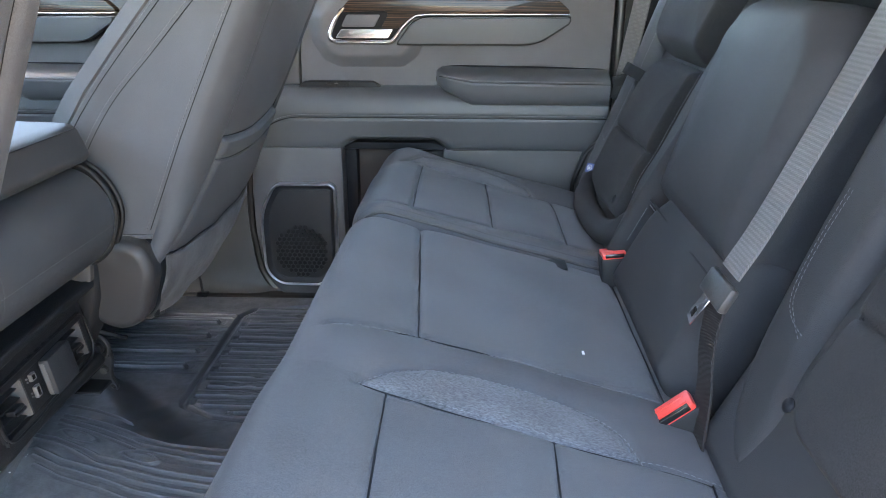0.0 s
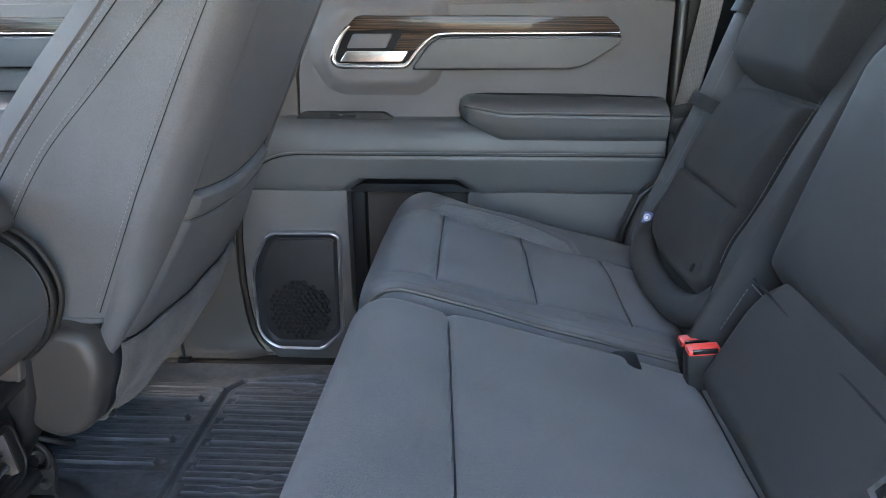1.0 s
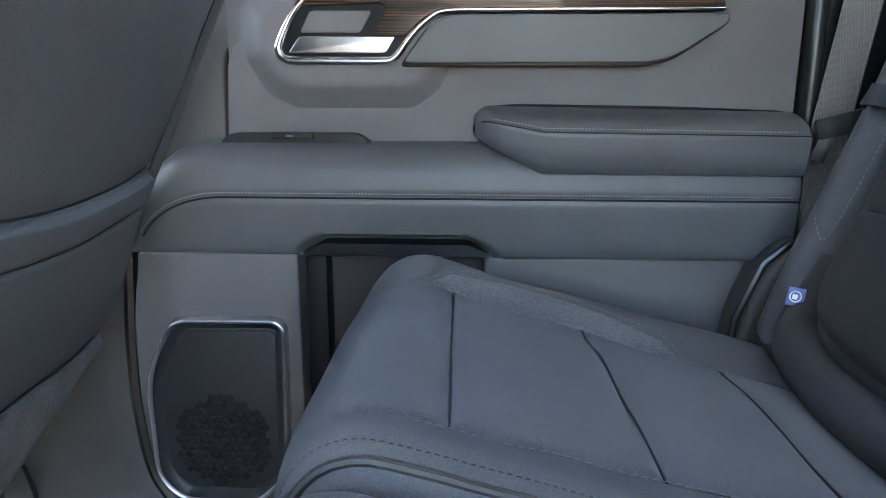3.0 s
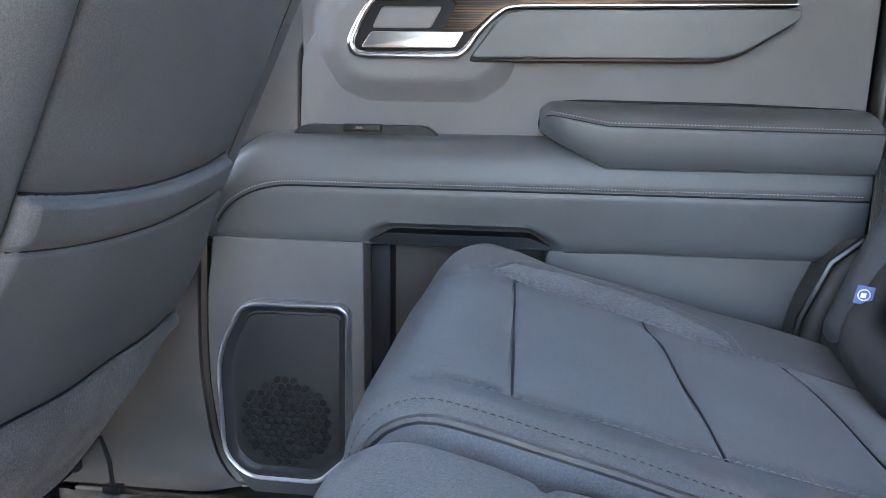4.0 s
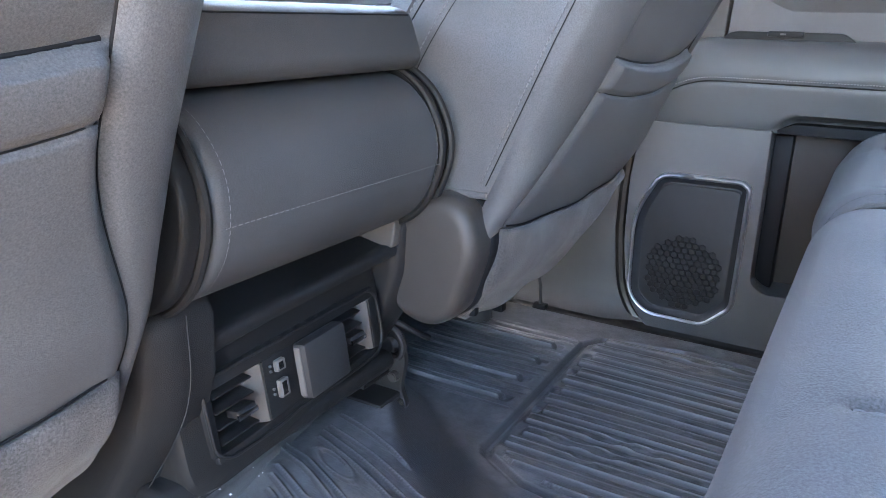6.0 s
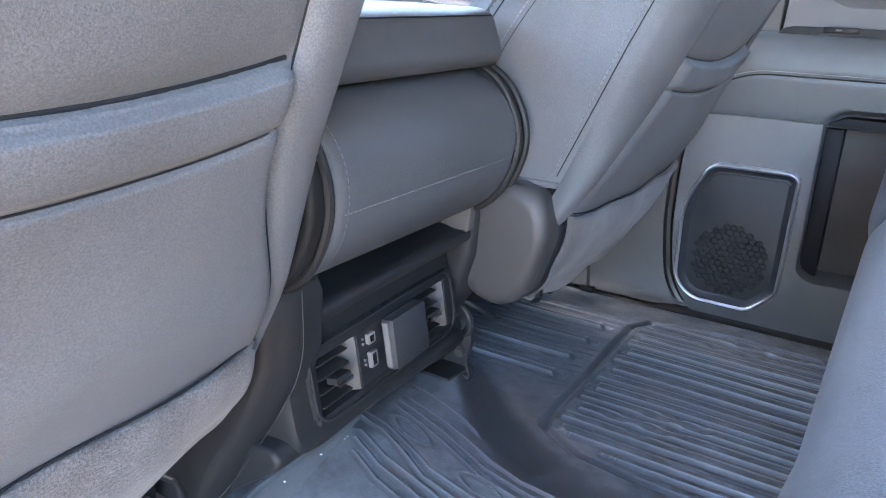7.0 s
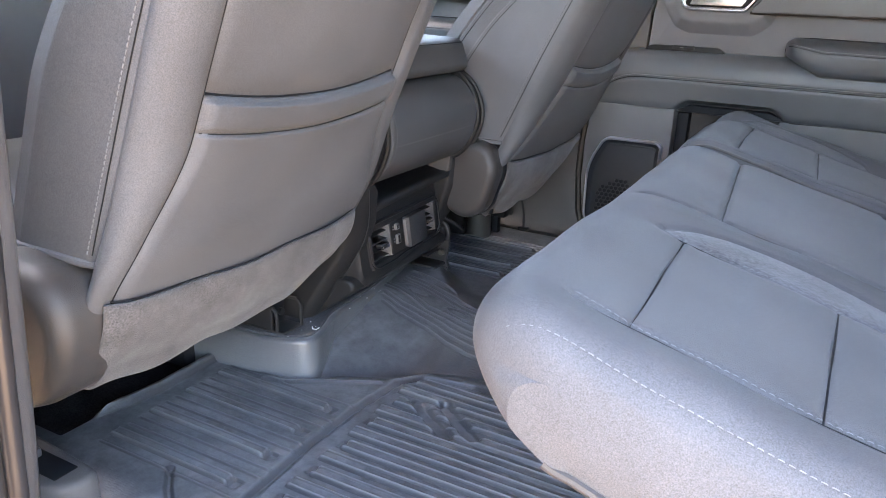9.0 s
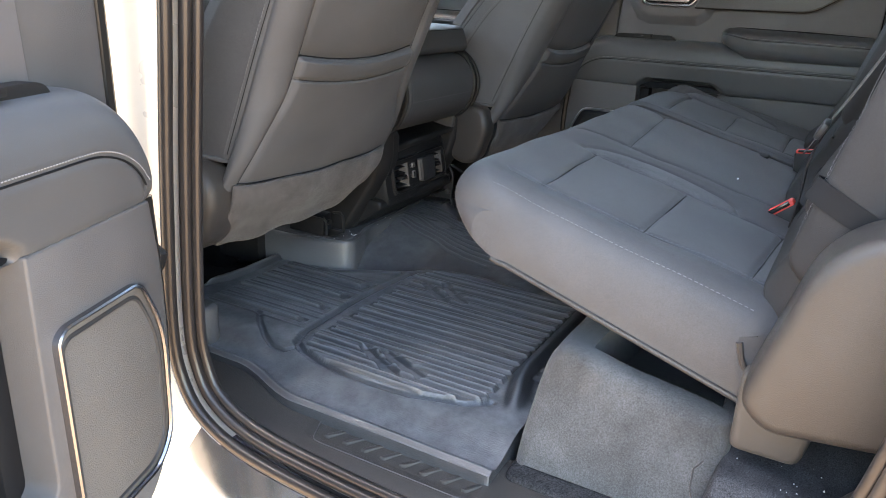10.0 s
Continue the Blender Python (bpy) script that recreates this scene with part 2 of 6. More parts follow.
def grid(name, P, mat, parent, mask=None, label="", sharp=60, kind=""):
    """A sheet from an array of points (nu, nv, 3); mask keeps some of its cells."""
    nu, nv = P.shape[:2]
    idx = np.arange(nu * nv).reshape(nu, nv)
    q = np.stack([idx[:-1, :-1], idx[1:, :-1], idx[1:, 1:], idx[:-1, 1:]], -1)
    if mask is not None:
        q = q[mask]
    q = q.reshape(-1, 4)
    if not len(q):
        return None
    used, inv = np.unique(q, return_inverse=True)
    return obj(name, P.reshape(-1, 3)[used], inv.reshape(-1, 4), mat, parent, True, label, sharp, kind)


def fillet(pts, r, n=5, closed=True):
    """A polygon with its corners rounded; r is one radius or one for each corner."""
    out, k = [], len(pts)
    rs = r if isinstance(r, (list, tuple)) else [r] * k
    for i in range(k):
        if not closed and i in (0, k - 1):
            out.append(tuple(pts[i]))
            continue
        p, a, b = Vector(pts[i]), Vector(pts[i - 1]), Vector(pts[(i + 1) % k])
        u, v = a - p, b - p
        d = min(rs[i], u.length * 0.48, v.length * 0.48)
        s, e = p + u.normalized() * d, p + v.normalized() * d
        for j in range(n + 1):
            t = j / n
            out.append(tuple(s * (1 - t) ** 2 + p * 2 * t * (1 - t) + e * t * t))
    return out


def spline(pts, step):
    """Points at an even step along a smooth curve through pts."""
    P = [np.array(p, float) for p in pts]
    P = [2 * P[0] - P[1]] + P + [2 * P[-1] - P[-2]]
    dense = []
    for i in range(1, len(P) - 2):
        for t in np.linspace(0, 1, 24, endpoint=False):
            a, b, c, d = P[i - 1], P[i], P[i + 1], P[i + 2]
            dense.append(0.5 * (2 * b + (c - a) * t + (2 * a - 5 * b + 4 * c - d) * t * t + (3 * b - a - 3 * c + d) * t ** 3))
    dense.append(P[-2])
    dense = np.array(dense)
    s = np.concatenate([[0], np.cumsum(np.linalg.norm(np.diff(dense, axis=0), axis=1))])
    n = max(2, int(s[-1] / step) + 1)
    q = np.linspace(0, s[-1], n)
    return np.stack([np.interp(q, s, dense[:, k]) for k in range(dense.shape[1])], -1)


def prism(name, poly, axis, a, b, mat, parent, bevel=0.004, seg=3, label="", both=False, smooth=True):
    """A slab: poly in the plane across axis ('x': y,z; 'y': x,z; 'z': x,y), from a to b; the rim at b is rounded."""
    def at(p, w):
        return {"x": (w, p[0], p[1]), "y": (p[0], w, p[1]), "z": (p[0], p[1], w)}[axis]
    bm = bmesh.new()
    va, vb = [bm.verts.new(at(p, a)) for p in poly], [bm.verts.new(at(p, b)) for p in poly]
    n = len(poly)
    fa, fb = bm.faces.new(va), bm.faces.new(vb[::-1])
    for i in range(n):
        bm.faces.new((va[i], vb[i], vb[(i + 1) % n], va[(i + 1) % n]))
    bmesh.ops.recalc_face_normals(bm, faces=bm.faces)
    if bevel > 0:
        edges = list(fb.edges) + (list(fa.edges) if both else [])
        bmesh.ops.bevel(bm, geom=edges, offset=bevel, segments=seg, profile=0.5, affect="EDGES", clamp_overlap=True)
    return part(name, bm, mat, parent, label, smooth, 50)


def rbox(name, lo, hi, mat, parent, bevel=0.004, seg=2, label="", m=None):
    """A box between two corners with rounded edges, turned by m."""
    bm = bmesh.new()
    bmesh.ops.create_cube(bm, size=1.0)
    c, s = (Vector(lo) + Vector(hi)) / 2, Vector(hi) - Vector(lo)
    for v in bm.verts:
        v.co = Vector((v.co.x * s.x, v.co.y * s.y, v.co.z * s.z)) + c
    if bevel > 0:
        bmesh.ops.bevel(bm, geom=bm.edges[:], offset=min(bevel, min(s) * 0.45), segments=seg, profile=0.5, affect="EDGES")
    if m is not None:
        bmesh.ops.transform(bm, matrix=m, verts=bm.verts)
    return part(name, bm, mat, parent, label)


def tube(name, pts, r, mat, parent, n=8, closed=False, label="", flat=1.0):
    """A round cord along pts."""
    P = [Vector(p) for p in pts]
    k = len(P)
    verts, faces = [], []
    w = None
    for i in range(k):
        a = P[i - 1] if (i > 0 or closed) else P[i]
        b = P[(i + 1) % k] if (i < k - 1 or closed) else P[i]
        d = (b - a).normalized()
        if w is None:
            w = Vector((0, 0, 1)) if abs(d.z) < 0.9 else Vector((0, 1, 0))
        w = (w - d * w.dot(d)).normalized()
        s = d.cross(w)
        for j in range(n):
            g = 2 * math.pi * j / n
            verts.append(P[i] + s * math.cos(g) * r + w * math.sin(g) * r * flat)
    for i in range(k if closed else k - 1):
        for j in range(n):
            a, b = i * n + j, i * n + (j + 1) % n
            c, d = ((i + 1) % k) * n + (j + 1) % n, ((i + 1) % k) * n + j
            faces.append((a, b, c, d))
    if not closed:
        faces += [tuple(range(n)), tuple(range((k - 1) * n, k * n))[::-1]]
    return obj(name, verts, faces, mat, parent, True, label)


def stitches(pts, parent, normal, length=0.0042, gap=0.0022, r=0.00075, lift=0.0006, mat=None):
    """A row of thread stitches along a curve, lying on a surface with that normal."""
    c = spline(pts, 0.001) if len(pts) > 2 else np.linspace(np.array(pts[0], float), np.array(pts[1], float), int(np.linalg.norm(np.array(pts[1], float) - np.array(pts[0], float)) / 0.001) + 2)
    s = np.concatenate([[0], np.cumsum(np.linalg.norm(np.diff(c, axis=0), axis=1))])
    nrm = np.array(normal, float) / np.linalg.norm(normal)
    verts, faces = [], []
    q = 0.0
    while q + length < s[-1]:
        a = np.array([np.interp(q, s, c[:, k]) for k in range(3)])
        b = np.array([np.interp(q + length, s, c[:, k]) for k in range(3)])
        d = (b - a) / max(1e-9, np.linalg.norm(b - a))
        side = np.cross(d, nrm) * r
        o = len(verts)
        for w, h in ((a, 0.2), ((a * 0.75 + b * 0.25), 1), ((a * 0.25 + b * 0.75), 1), (b, 0.2)):
            top = w + nrm * (lift + r * h)
            verts += [top - side, top + nrm * r * 0.7, top + side]
        for i in range(3):
            for j in range(2):
                faces.append((o + i * 3 + j, o + i * 3 + j + 1, o + i * 3 + 4 + j, o + i * 3 + 3 + j))
        q += length + gap
    return obj("stitching", verts, faces, mat or THREAD, parent, True, kind="stuff")


def near_lines(X, Y, lines):
    """The distance of each point to the nearest of some polylines."""
    best = np.full(X.shape, 9.0)
    for line in lines:
        for (ax, ay), (bx, by) in zip(line[:-1], line[1:]):
            dx, dy = bx - ax, by - ay
            t = np.clip(((X - ax) * dx + (Y - ay) * dy) / (dx * dx + dy * dy + 1e-12), 0, 1)
            best = np.minimum(best, np.hypot(X - ax - t * dx, Y - ay - t * dy))
    return best


def inside(X, Y, poly):
    """Which points lie inside a polygon."""
    hit = np.zeros(X.shape, bool)
    n = len(poly)
    for i in range(n):
        (ax, ay), (bx, by) = poly[i], poly[(i + 1) % n]
        cross = (ay > Y) != (by > Y)
        with np.errstate(divide="ignore", invalid="ignore"):
            hit ^= cross & (X < (bx - ax) * (Y - ay) / (by - ay + 1e-15) + ax)
    return hit


def smooth(a, b, x):
    t = np.clip((x - a) / (b - a), 0, 1)
    return t * t * (3 - 2 * t)


def normals_of(P):
    n = np.cross(np.gradient(P, axis=0), np.gradient(P, axis=1))
    return n / np.maximum(1e-9, np.linalg.norm(n, axis=2))[..., None]

def sheet(name, P, thick, mat, parent, label=""):
    """A soft sheet with thickness and a rounded rim, from an array of points of its outer face."""
    n = normals_of(P)
    if n[..., 0].mean() < 0:
        n = -n
    nu, nv = P.shape[:2]
    e = np.minimum(np.minimum(np.arange(nu), nu - 1 - np.arange(nu))[:, None], np.minimum(np.arange(nv), nv - 1 - np.arange(nv))[None, :])
    t = thick / 2 * np.sqrt(np.clip(1 - (1 - np.clip((e + 0.25) / 2.0, 0, 1)) ** 2, 0, 1))
    A, B = P + n * t[..., None], P - n * t[..., None]
    idx = np.arange(nu * nv).reshape(nu, nv)
    q = np.stack([idx[:-1, :-1], idx[1:, :-1], idx[1:, 1:], idx[:-1, 1:]], -1).reshape(-1, 4)
    loop = [*idx[:, 0], *idx[-1, 1:], *idx[-2::-1, -1], *idx[0, -2:0:-1]]
    k, m = len(loop), nu * nv
    rim = [(loop[i], loop[(i + 1) % k], m + loop[(i + 1) % k], m + loop[i]) for i in range(k)]
    return obj(name, [*A.reshape(-1, 3), *B.reshape(-1, 3)], [*map(tuple, q), *map(tuple, q[:, ::-1] + m), *rim], mat, parent, True, label, 80)


# ---- structure: ground, cab shell ----


def shell():
    g = 300.0
    obj("ground", [(-g, -g, -0.72), (g, -g, -0.72), (g, g, -0.72), (-g, g, -0.72)], [(0, 1, 2, 3)], ASPHALT, None, False)
    tagged(bpy.data.objects["ground"], "pale concrete ground under the parked truck", "ground", kind="structure")
    f = rbox("floor", (-1.5, -0.74, -0.10), (0.75, 0.80, -0.03), CARPET_DARK, None, 0.01)
    tagged(f, "dark carpeted floor pan of the cab", "floor", kind="structure")
    c = rbox("ceiling", (-1.46, -0.70, 1.16), (0.75, 0.74, 1.20), HEADLINER, None, 0.01)
    tagged(c, "pale grey cloth headliner", "ceiling", kind="structure")
    r = rbox("roof", (-1.50, -0.80, 1.205), (0.80, 0.84, 1.25), PAINT, None, 0.02)
    tagged(r, "pale painted roof panel of the cab", "roof", kind="structure")
    # rear wall with a window
    w = thing("wall_rear", "dark trimmed rear wall behind the back seat", "wall", kind="structure")
    rbox("lower_panel", (0.72, -0.80, -0.05), (0.80, 0.84, 0.80), TRIM, w, 0.01)
    rbox("side_post", (0.72, -0.80, 0.80), (0.80, -0.62, 1.205), TRIM, w, 0.005)
    rbox("side_post", (0.72, 0.66, 0.80), (0.80, 0.84, 1.205), TRIM, w, 0.005)
    p = rbox("pane", (0.755, -0.62, 0.80), (0.759, 0.66, 1.205), REAR_GLASS, w, 0.0)
    # front: firewall and dash, unseen and set high to narrow the windscreen's light
    d = thing("wall_front", "dark firewall below the windscreen", "wall", kind="structure")
    rbox("lower_panel", (-1.62, -0.80, -0.10), (-1.40, 0.84, 0.90), TRIM, d, 0.03)
    # far side: pillar trims and quarter panel
    s = thing("wall_far", "charcoal pillar trims of the passenger side", "wall", kind="structure")
    poly = fillet([(-0.66, -0.03), (-0.50, -0.03), (-0.475, 0.10), (-0.462, 0.36), (-0.40, 0.75), (-0.36, 1.16), (-0.58, 1.16), (-0.60, 0.60)], 0.05, 4)
    prism("pillar_trim", poly, "y", 0.84, 0.775, TAUPE, s, 0.018, 4)
    prism("outer_skin", [(-0.66, -0.10), (0.80, -0.10), (0.80, 0.02), (-0.66, 0.02)], "y", 0.96, 0.93, PAINT, s, 0.01)
    prism("outer_pillar", [(-0.66, 0.0), (-0.40, 0.0), (-0.34, 1.2), (-0.62, 1.2)], "y", 0.92, 0.845, PAINT, s, 0.01)
    prism("quarter_trim", fillet([(0.385, -0.03), (0.385, 0.75), (0.36, 1.16), (0.76, 1.16), (0.76, -0.03)], 0.03, 3), "y", 0.85, 0.80, PLASTIC, s, 0.01)
    prism("front_kick_trim", fillet([(-1.50, -0.05), (-0.64, -0.05), (-0.64, 0.02), (-1.50, 0.04)], 0.02, 3), "y", 0.86, 0.78, TAUPE, s, 0.01)
    rbox("roof_rail", (-1.2, 0.72, 1.10), (0.76, 0.84, 1.21), HEADLINER, s, 0.02)
    # sill carpet piece running up the passenger side of the footwell
    prism("sill_trim", fillet([(0.71, -0.03), (0.81, -0.03), (0.81, 0.000), (0.73, 0.001)], 0.008, 3), "x", -0.64, 0.40, SEAL, s, 0.004)
    # dark slab added behind the pillar gap to stop light leaking in
    prism("pillar_backing", [(-0.52, -0.03), (-0.40, -0.03), (-0.30, 1.16), (-0.42, 1.16)], "y", 0.86, 0.818, SEAL, s, 0.004)
    # foot of the pillar trim, sweeping into the floor
    foot = spline([(0.776, 0.46), (0.774, 0.25), (0.772, 0.12), (0.768, 0.060), (0.760, 0.030), (0.750, 0.014), (0.734, 0.004)], 0.006)
    F = np.array([[(x - 0.02 * smooth(0.12, 0.0, z) * k, y, z) for k, x in ((1, -0.70), (1, -0.62), (1, -0.56), (0.6, -0.50), (0.3, -0.465), (0.0, -0.445), (0.0, -0.40), (0.0, -0.34))] for y, z in foot])
    F[:, -3, 1] += 0.004
    F[:, -2, 1] += 0.026
    F[:, -1, 1] += 0.030
    F[:, -1, 2] -= 0.012
    grid("pillar_foot", F, TAUPE, s)
    # near side: body side with the open doorway
    b = thing("wall_near", "pale painted body side around the open rear doorway", "wall", kind="structure")
    opening = doorway(-0.002)
    outer = [(-0.555, 1.25), (-0.565, 0.6), (-0.60, 0.1), (-0.60, -0.26), (0.0, -0.27), (0.72, -0.24), (0.80, 0.1), (0.80, 0.7), (0.78, 1.25)]
    inner = spline(opening, 0.02)
    o = resample(outer, len(inner))
    rings = []
    for loop, y in ((o, -0.80), (o, -0.868), (blend(o, inner, 0.5), -0.872), (blend(o, inner, 0.86), -0.862), (inner, -0.842), (inner, -0.80)):
        rings.append([(q[0], y, q[1]) for q in loop])
    P = np.array(rings, float)
    # below the doorway the skin swells outward to the rocker
    P[1:4, :, 1] -= 0.085 * smooth(-0.06, -0.22, P[1:4, :, 2])
    low = (P[:-1, :-1, 2] + P[1:, 1:, 2]) / 2 < -0.02
    grid("body_side", P, PAINT, b, ~low, sharp=50)
    grid("rocker_panel", P, ROCKER, b, low, "polished rocker panel below the doorway", 50)
    for k, (off, dy, r) in enumerate(((-0.006, -0.832, 0.0095), (-0.019, -0.812, 0.0085), (-0.028, -0.800, 0.008))):
        path = [(q[0], dy, q[1]) for q in spline(doorway(off), 0.015)]
        tube("door_seal", path, r, DOOR_SEAL, b, 10)
    h = rbox("hinge_stop", (-0.012, -0.010, -0.016), (0.012, 0.010, 0.016), STEEL, b, 0.004, 2, "grey steel door check on the pillar", pose(-0.402, -0.872, 0.262, 0, 25, 0))
    rbox("hinge_pin", (-0.006, -0.016, -0.010), (0.010, -0.008, 0.006), SATIN, b, 0.003, 2, "", pose(-0.400, -0.872, 0.258, 0, 25, 0))
    # inner pillar trim beside the driver seat, and rear trim beside the back seat
    prism("pillar_trim", fillet([(-0.66, -0.03), (-0.49, -0.03), (-0.455, 0.2), (-0.42, 0.6), (-0.38, 1.16), (-0.60, 1.16), (-0.62, 0.5)], 0.04, 4), "y", -0.80, -0.745, TRIM, b, 0.012)
    rbox("roof_rail", (-1.2, -0.80, 1.08), (0.76, -0.68, 1.21), HEADLINER, b, 0.02)
    prism("quarter_trim", fillet([(0.47, -0.03), (0.50, 0.3), (0.53, 0.75), (0.53, 1.16), (0.76, 1.16), (0.76, -0.03)], 0.02, 3), "y", -0.80, -0.76, TRIM, b, 0.008)
    # windscreen
    g = thing("windscreen", "clear sloping windscreen", "windscreen", kind="structure")
    p = obj("pane", [(-1.62, -0.74, 0.88), (-1.62, 0.78, 0.88), (-1.46, 0.66, 1.20), (-1.46, -0.62, 1.20)], [(0, 1, 2, 3)], GLASS, g, False)
    # near front door, closed, seen from within only as the side of the cab
    n = thing("wall_front_near", "dark trimmed closed front door on the driver side", "wall", kind="structure")
    rbox("door_panel", (-1.50, -0.86, -0.10), (-0.62, -0.78, 0.74), TRIM, n, 0.01)
    p = rbox("pane", (-1.50, -0.835, 0.74), (-0.60, -0.831, 1.10), GLASS, n, 0.0)


def doorway(off):
    """The edge of the rear doorway (x, z), moved outward by off."""
    base = [(-0.36, 1.12), (-0.378, 0.80), (-0.397, 0.587), (-0.421, 0.363), (-0.436, 0.15), (-0.425, 0.06), (-0.385, 0.0), (-0.30, -0.035), (-0.15, -0.05),
            (0.05, -0.055), (0.22, -0.05), (0.34, -0.02), (0.42, 0.05), (0.47, 0.18), (0.50, 0.40), (0.515, 0.75), (0.51, 1.12)]
    if off == 0:
        return base
    out = []
    for i, p in enumerate(base):
        a, b = Vector(base[max(0, i - 1)]), Vector(base[min(len(base) - 1, i + 1)])
        d = (b - a).normalized()
        out.append((p[0] + d.y * off, p[1] - d.x * off))
    return out


def resample(pts, n):
    d = spline(pts, 0.01)
    s = np.linspace(0, len(d) - 1, n)
    return np.stack([np.interp(s, np.arange(len(d)), d[:, k]) for k in range(2)], -1)


def blend(a, b, t):
    return np.asarray(a) * (1 - t) + np.asarray(b) * t


shell()

# ---- doors ----


def hex_grille(parent, s):
    """A honeycomb of bars round sunk cells, in a round field on the loudspeaker cover."""
    bars, barf, cells, cellf = [], [], [], []
    cx, cz, R, a = -0.336, 0.110, 0.062, 0.0066
    y0 = 0.7498
    for i in range(-9, 10):
        for j in range(-9, 10):
            x, z = cx + a * 1.732 * (j + 0.5 * (i % 2)), cz + a * 1.5 * i
            if math.hypot(x - cx, z - cz) > R:
                continue
            o, q = len(bars), len(cells)
            for r, y in ((a, y0), (a * 0.80, y0 - 0.0010)):
                bars += [(x + r * math.cos(math.pi / 6 + k * math.pi / 3), s * y, z + r * math.sin(math.pi / 6 + k * math.pi / 3)) for k in range(6)]
            for r, y in ((a * 0.80, y0 - 0.0010), (a * 0.74, y0 + 0.0006)):
                cells += [(x + r * math.cos(math.pi / 6 + k * math.pi / 3), s * y, z + r * math.sin(math.pi / 6 + k * math.pi / 3)) for k in range(6)]
            for k in range(6):
                n = (k + 1) % 6
                barf.append((o + k, o + n, o + 6 + n, o + 6 + k))
                cellf.append((q + k, q + n, q + 6 + n, q + 6 + k))
            cellf.append(tuple(q + 6 + k for k in range(6)))
    obj("grille", bars, barf, SPEAKER, parent, False, "hexagonal speaker grille", kind="stuff")
    obj("grille_cells", cells, cellf, PLASTIC, parent, False, kind="stuff")


def ring(name, path, profile, axis_y, s, mat, parent, label=""):
    """A frame round a closed path (x, z): profile of (inward offset, y)."""
    n = len(path)
    c = Vector((sum(p[0] for p in path) / n, sum(p[1] for p in path) / n))
    verts, faces = [], []
    for off, y in profile:
        for i in range(n):
            a, b = Vector(path[i - 1]), Vector(path[(i + 1) % n])
            d = (b - a).normalized()
            nv = Vector((-d.y, d.x))
            if nv.dot(c - Vector(path[i])) < 0:
                nv = -nv
            p = Vector(path[i]) + nv * off
            verts.append((p.x, s * y, p.y))
    for k in range(len(profile) - 1):
        for i in range(n):
            faces.append((k * n + i, k * n + (i + 1) % n, (k + 1) * n + (i + 1) % n, (k + 1) * n + i))
    return obj(name, verts, faces, mat, parent, True, label, 35)


def ribbon(name, pts, widths, y0, y1, s, mat, parent, label=""):
    """A raised rounded strip along a line (x, z), its half width changing along it."""
    c = spline([(*p, w) for p, w in zip(pts, widths)], 0.004)
    d = np.gradient(c[:, :2], axis=0)
    d /= np.linalg.norm(d, axis=1)[:, None]
    nv = np.stack([-d[:, 1], d[:, 0]], -1)
    rows = []
    for k, h in ((-1, 0), (-0.92, 0.55), (-0.6, 0.9), (0, 1.0), (0.6, 0.9), (0.92, 0.55), (1, 0)):
        q = c[:, :2] + nv * c[:, 2:] * k
        rows.append(np.stack([q[:, 0], np.full(len(q), s * (y0 + (y1 - y0) * h)), q[:, 1]], -1))
    return grid(name, np.array(rows), mat, parent, None, label, 80)


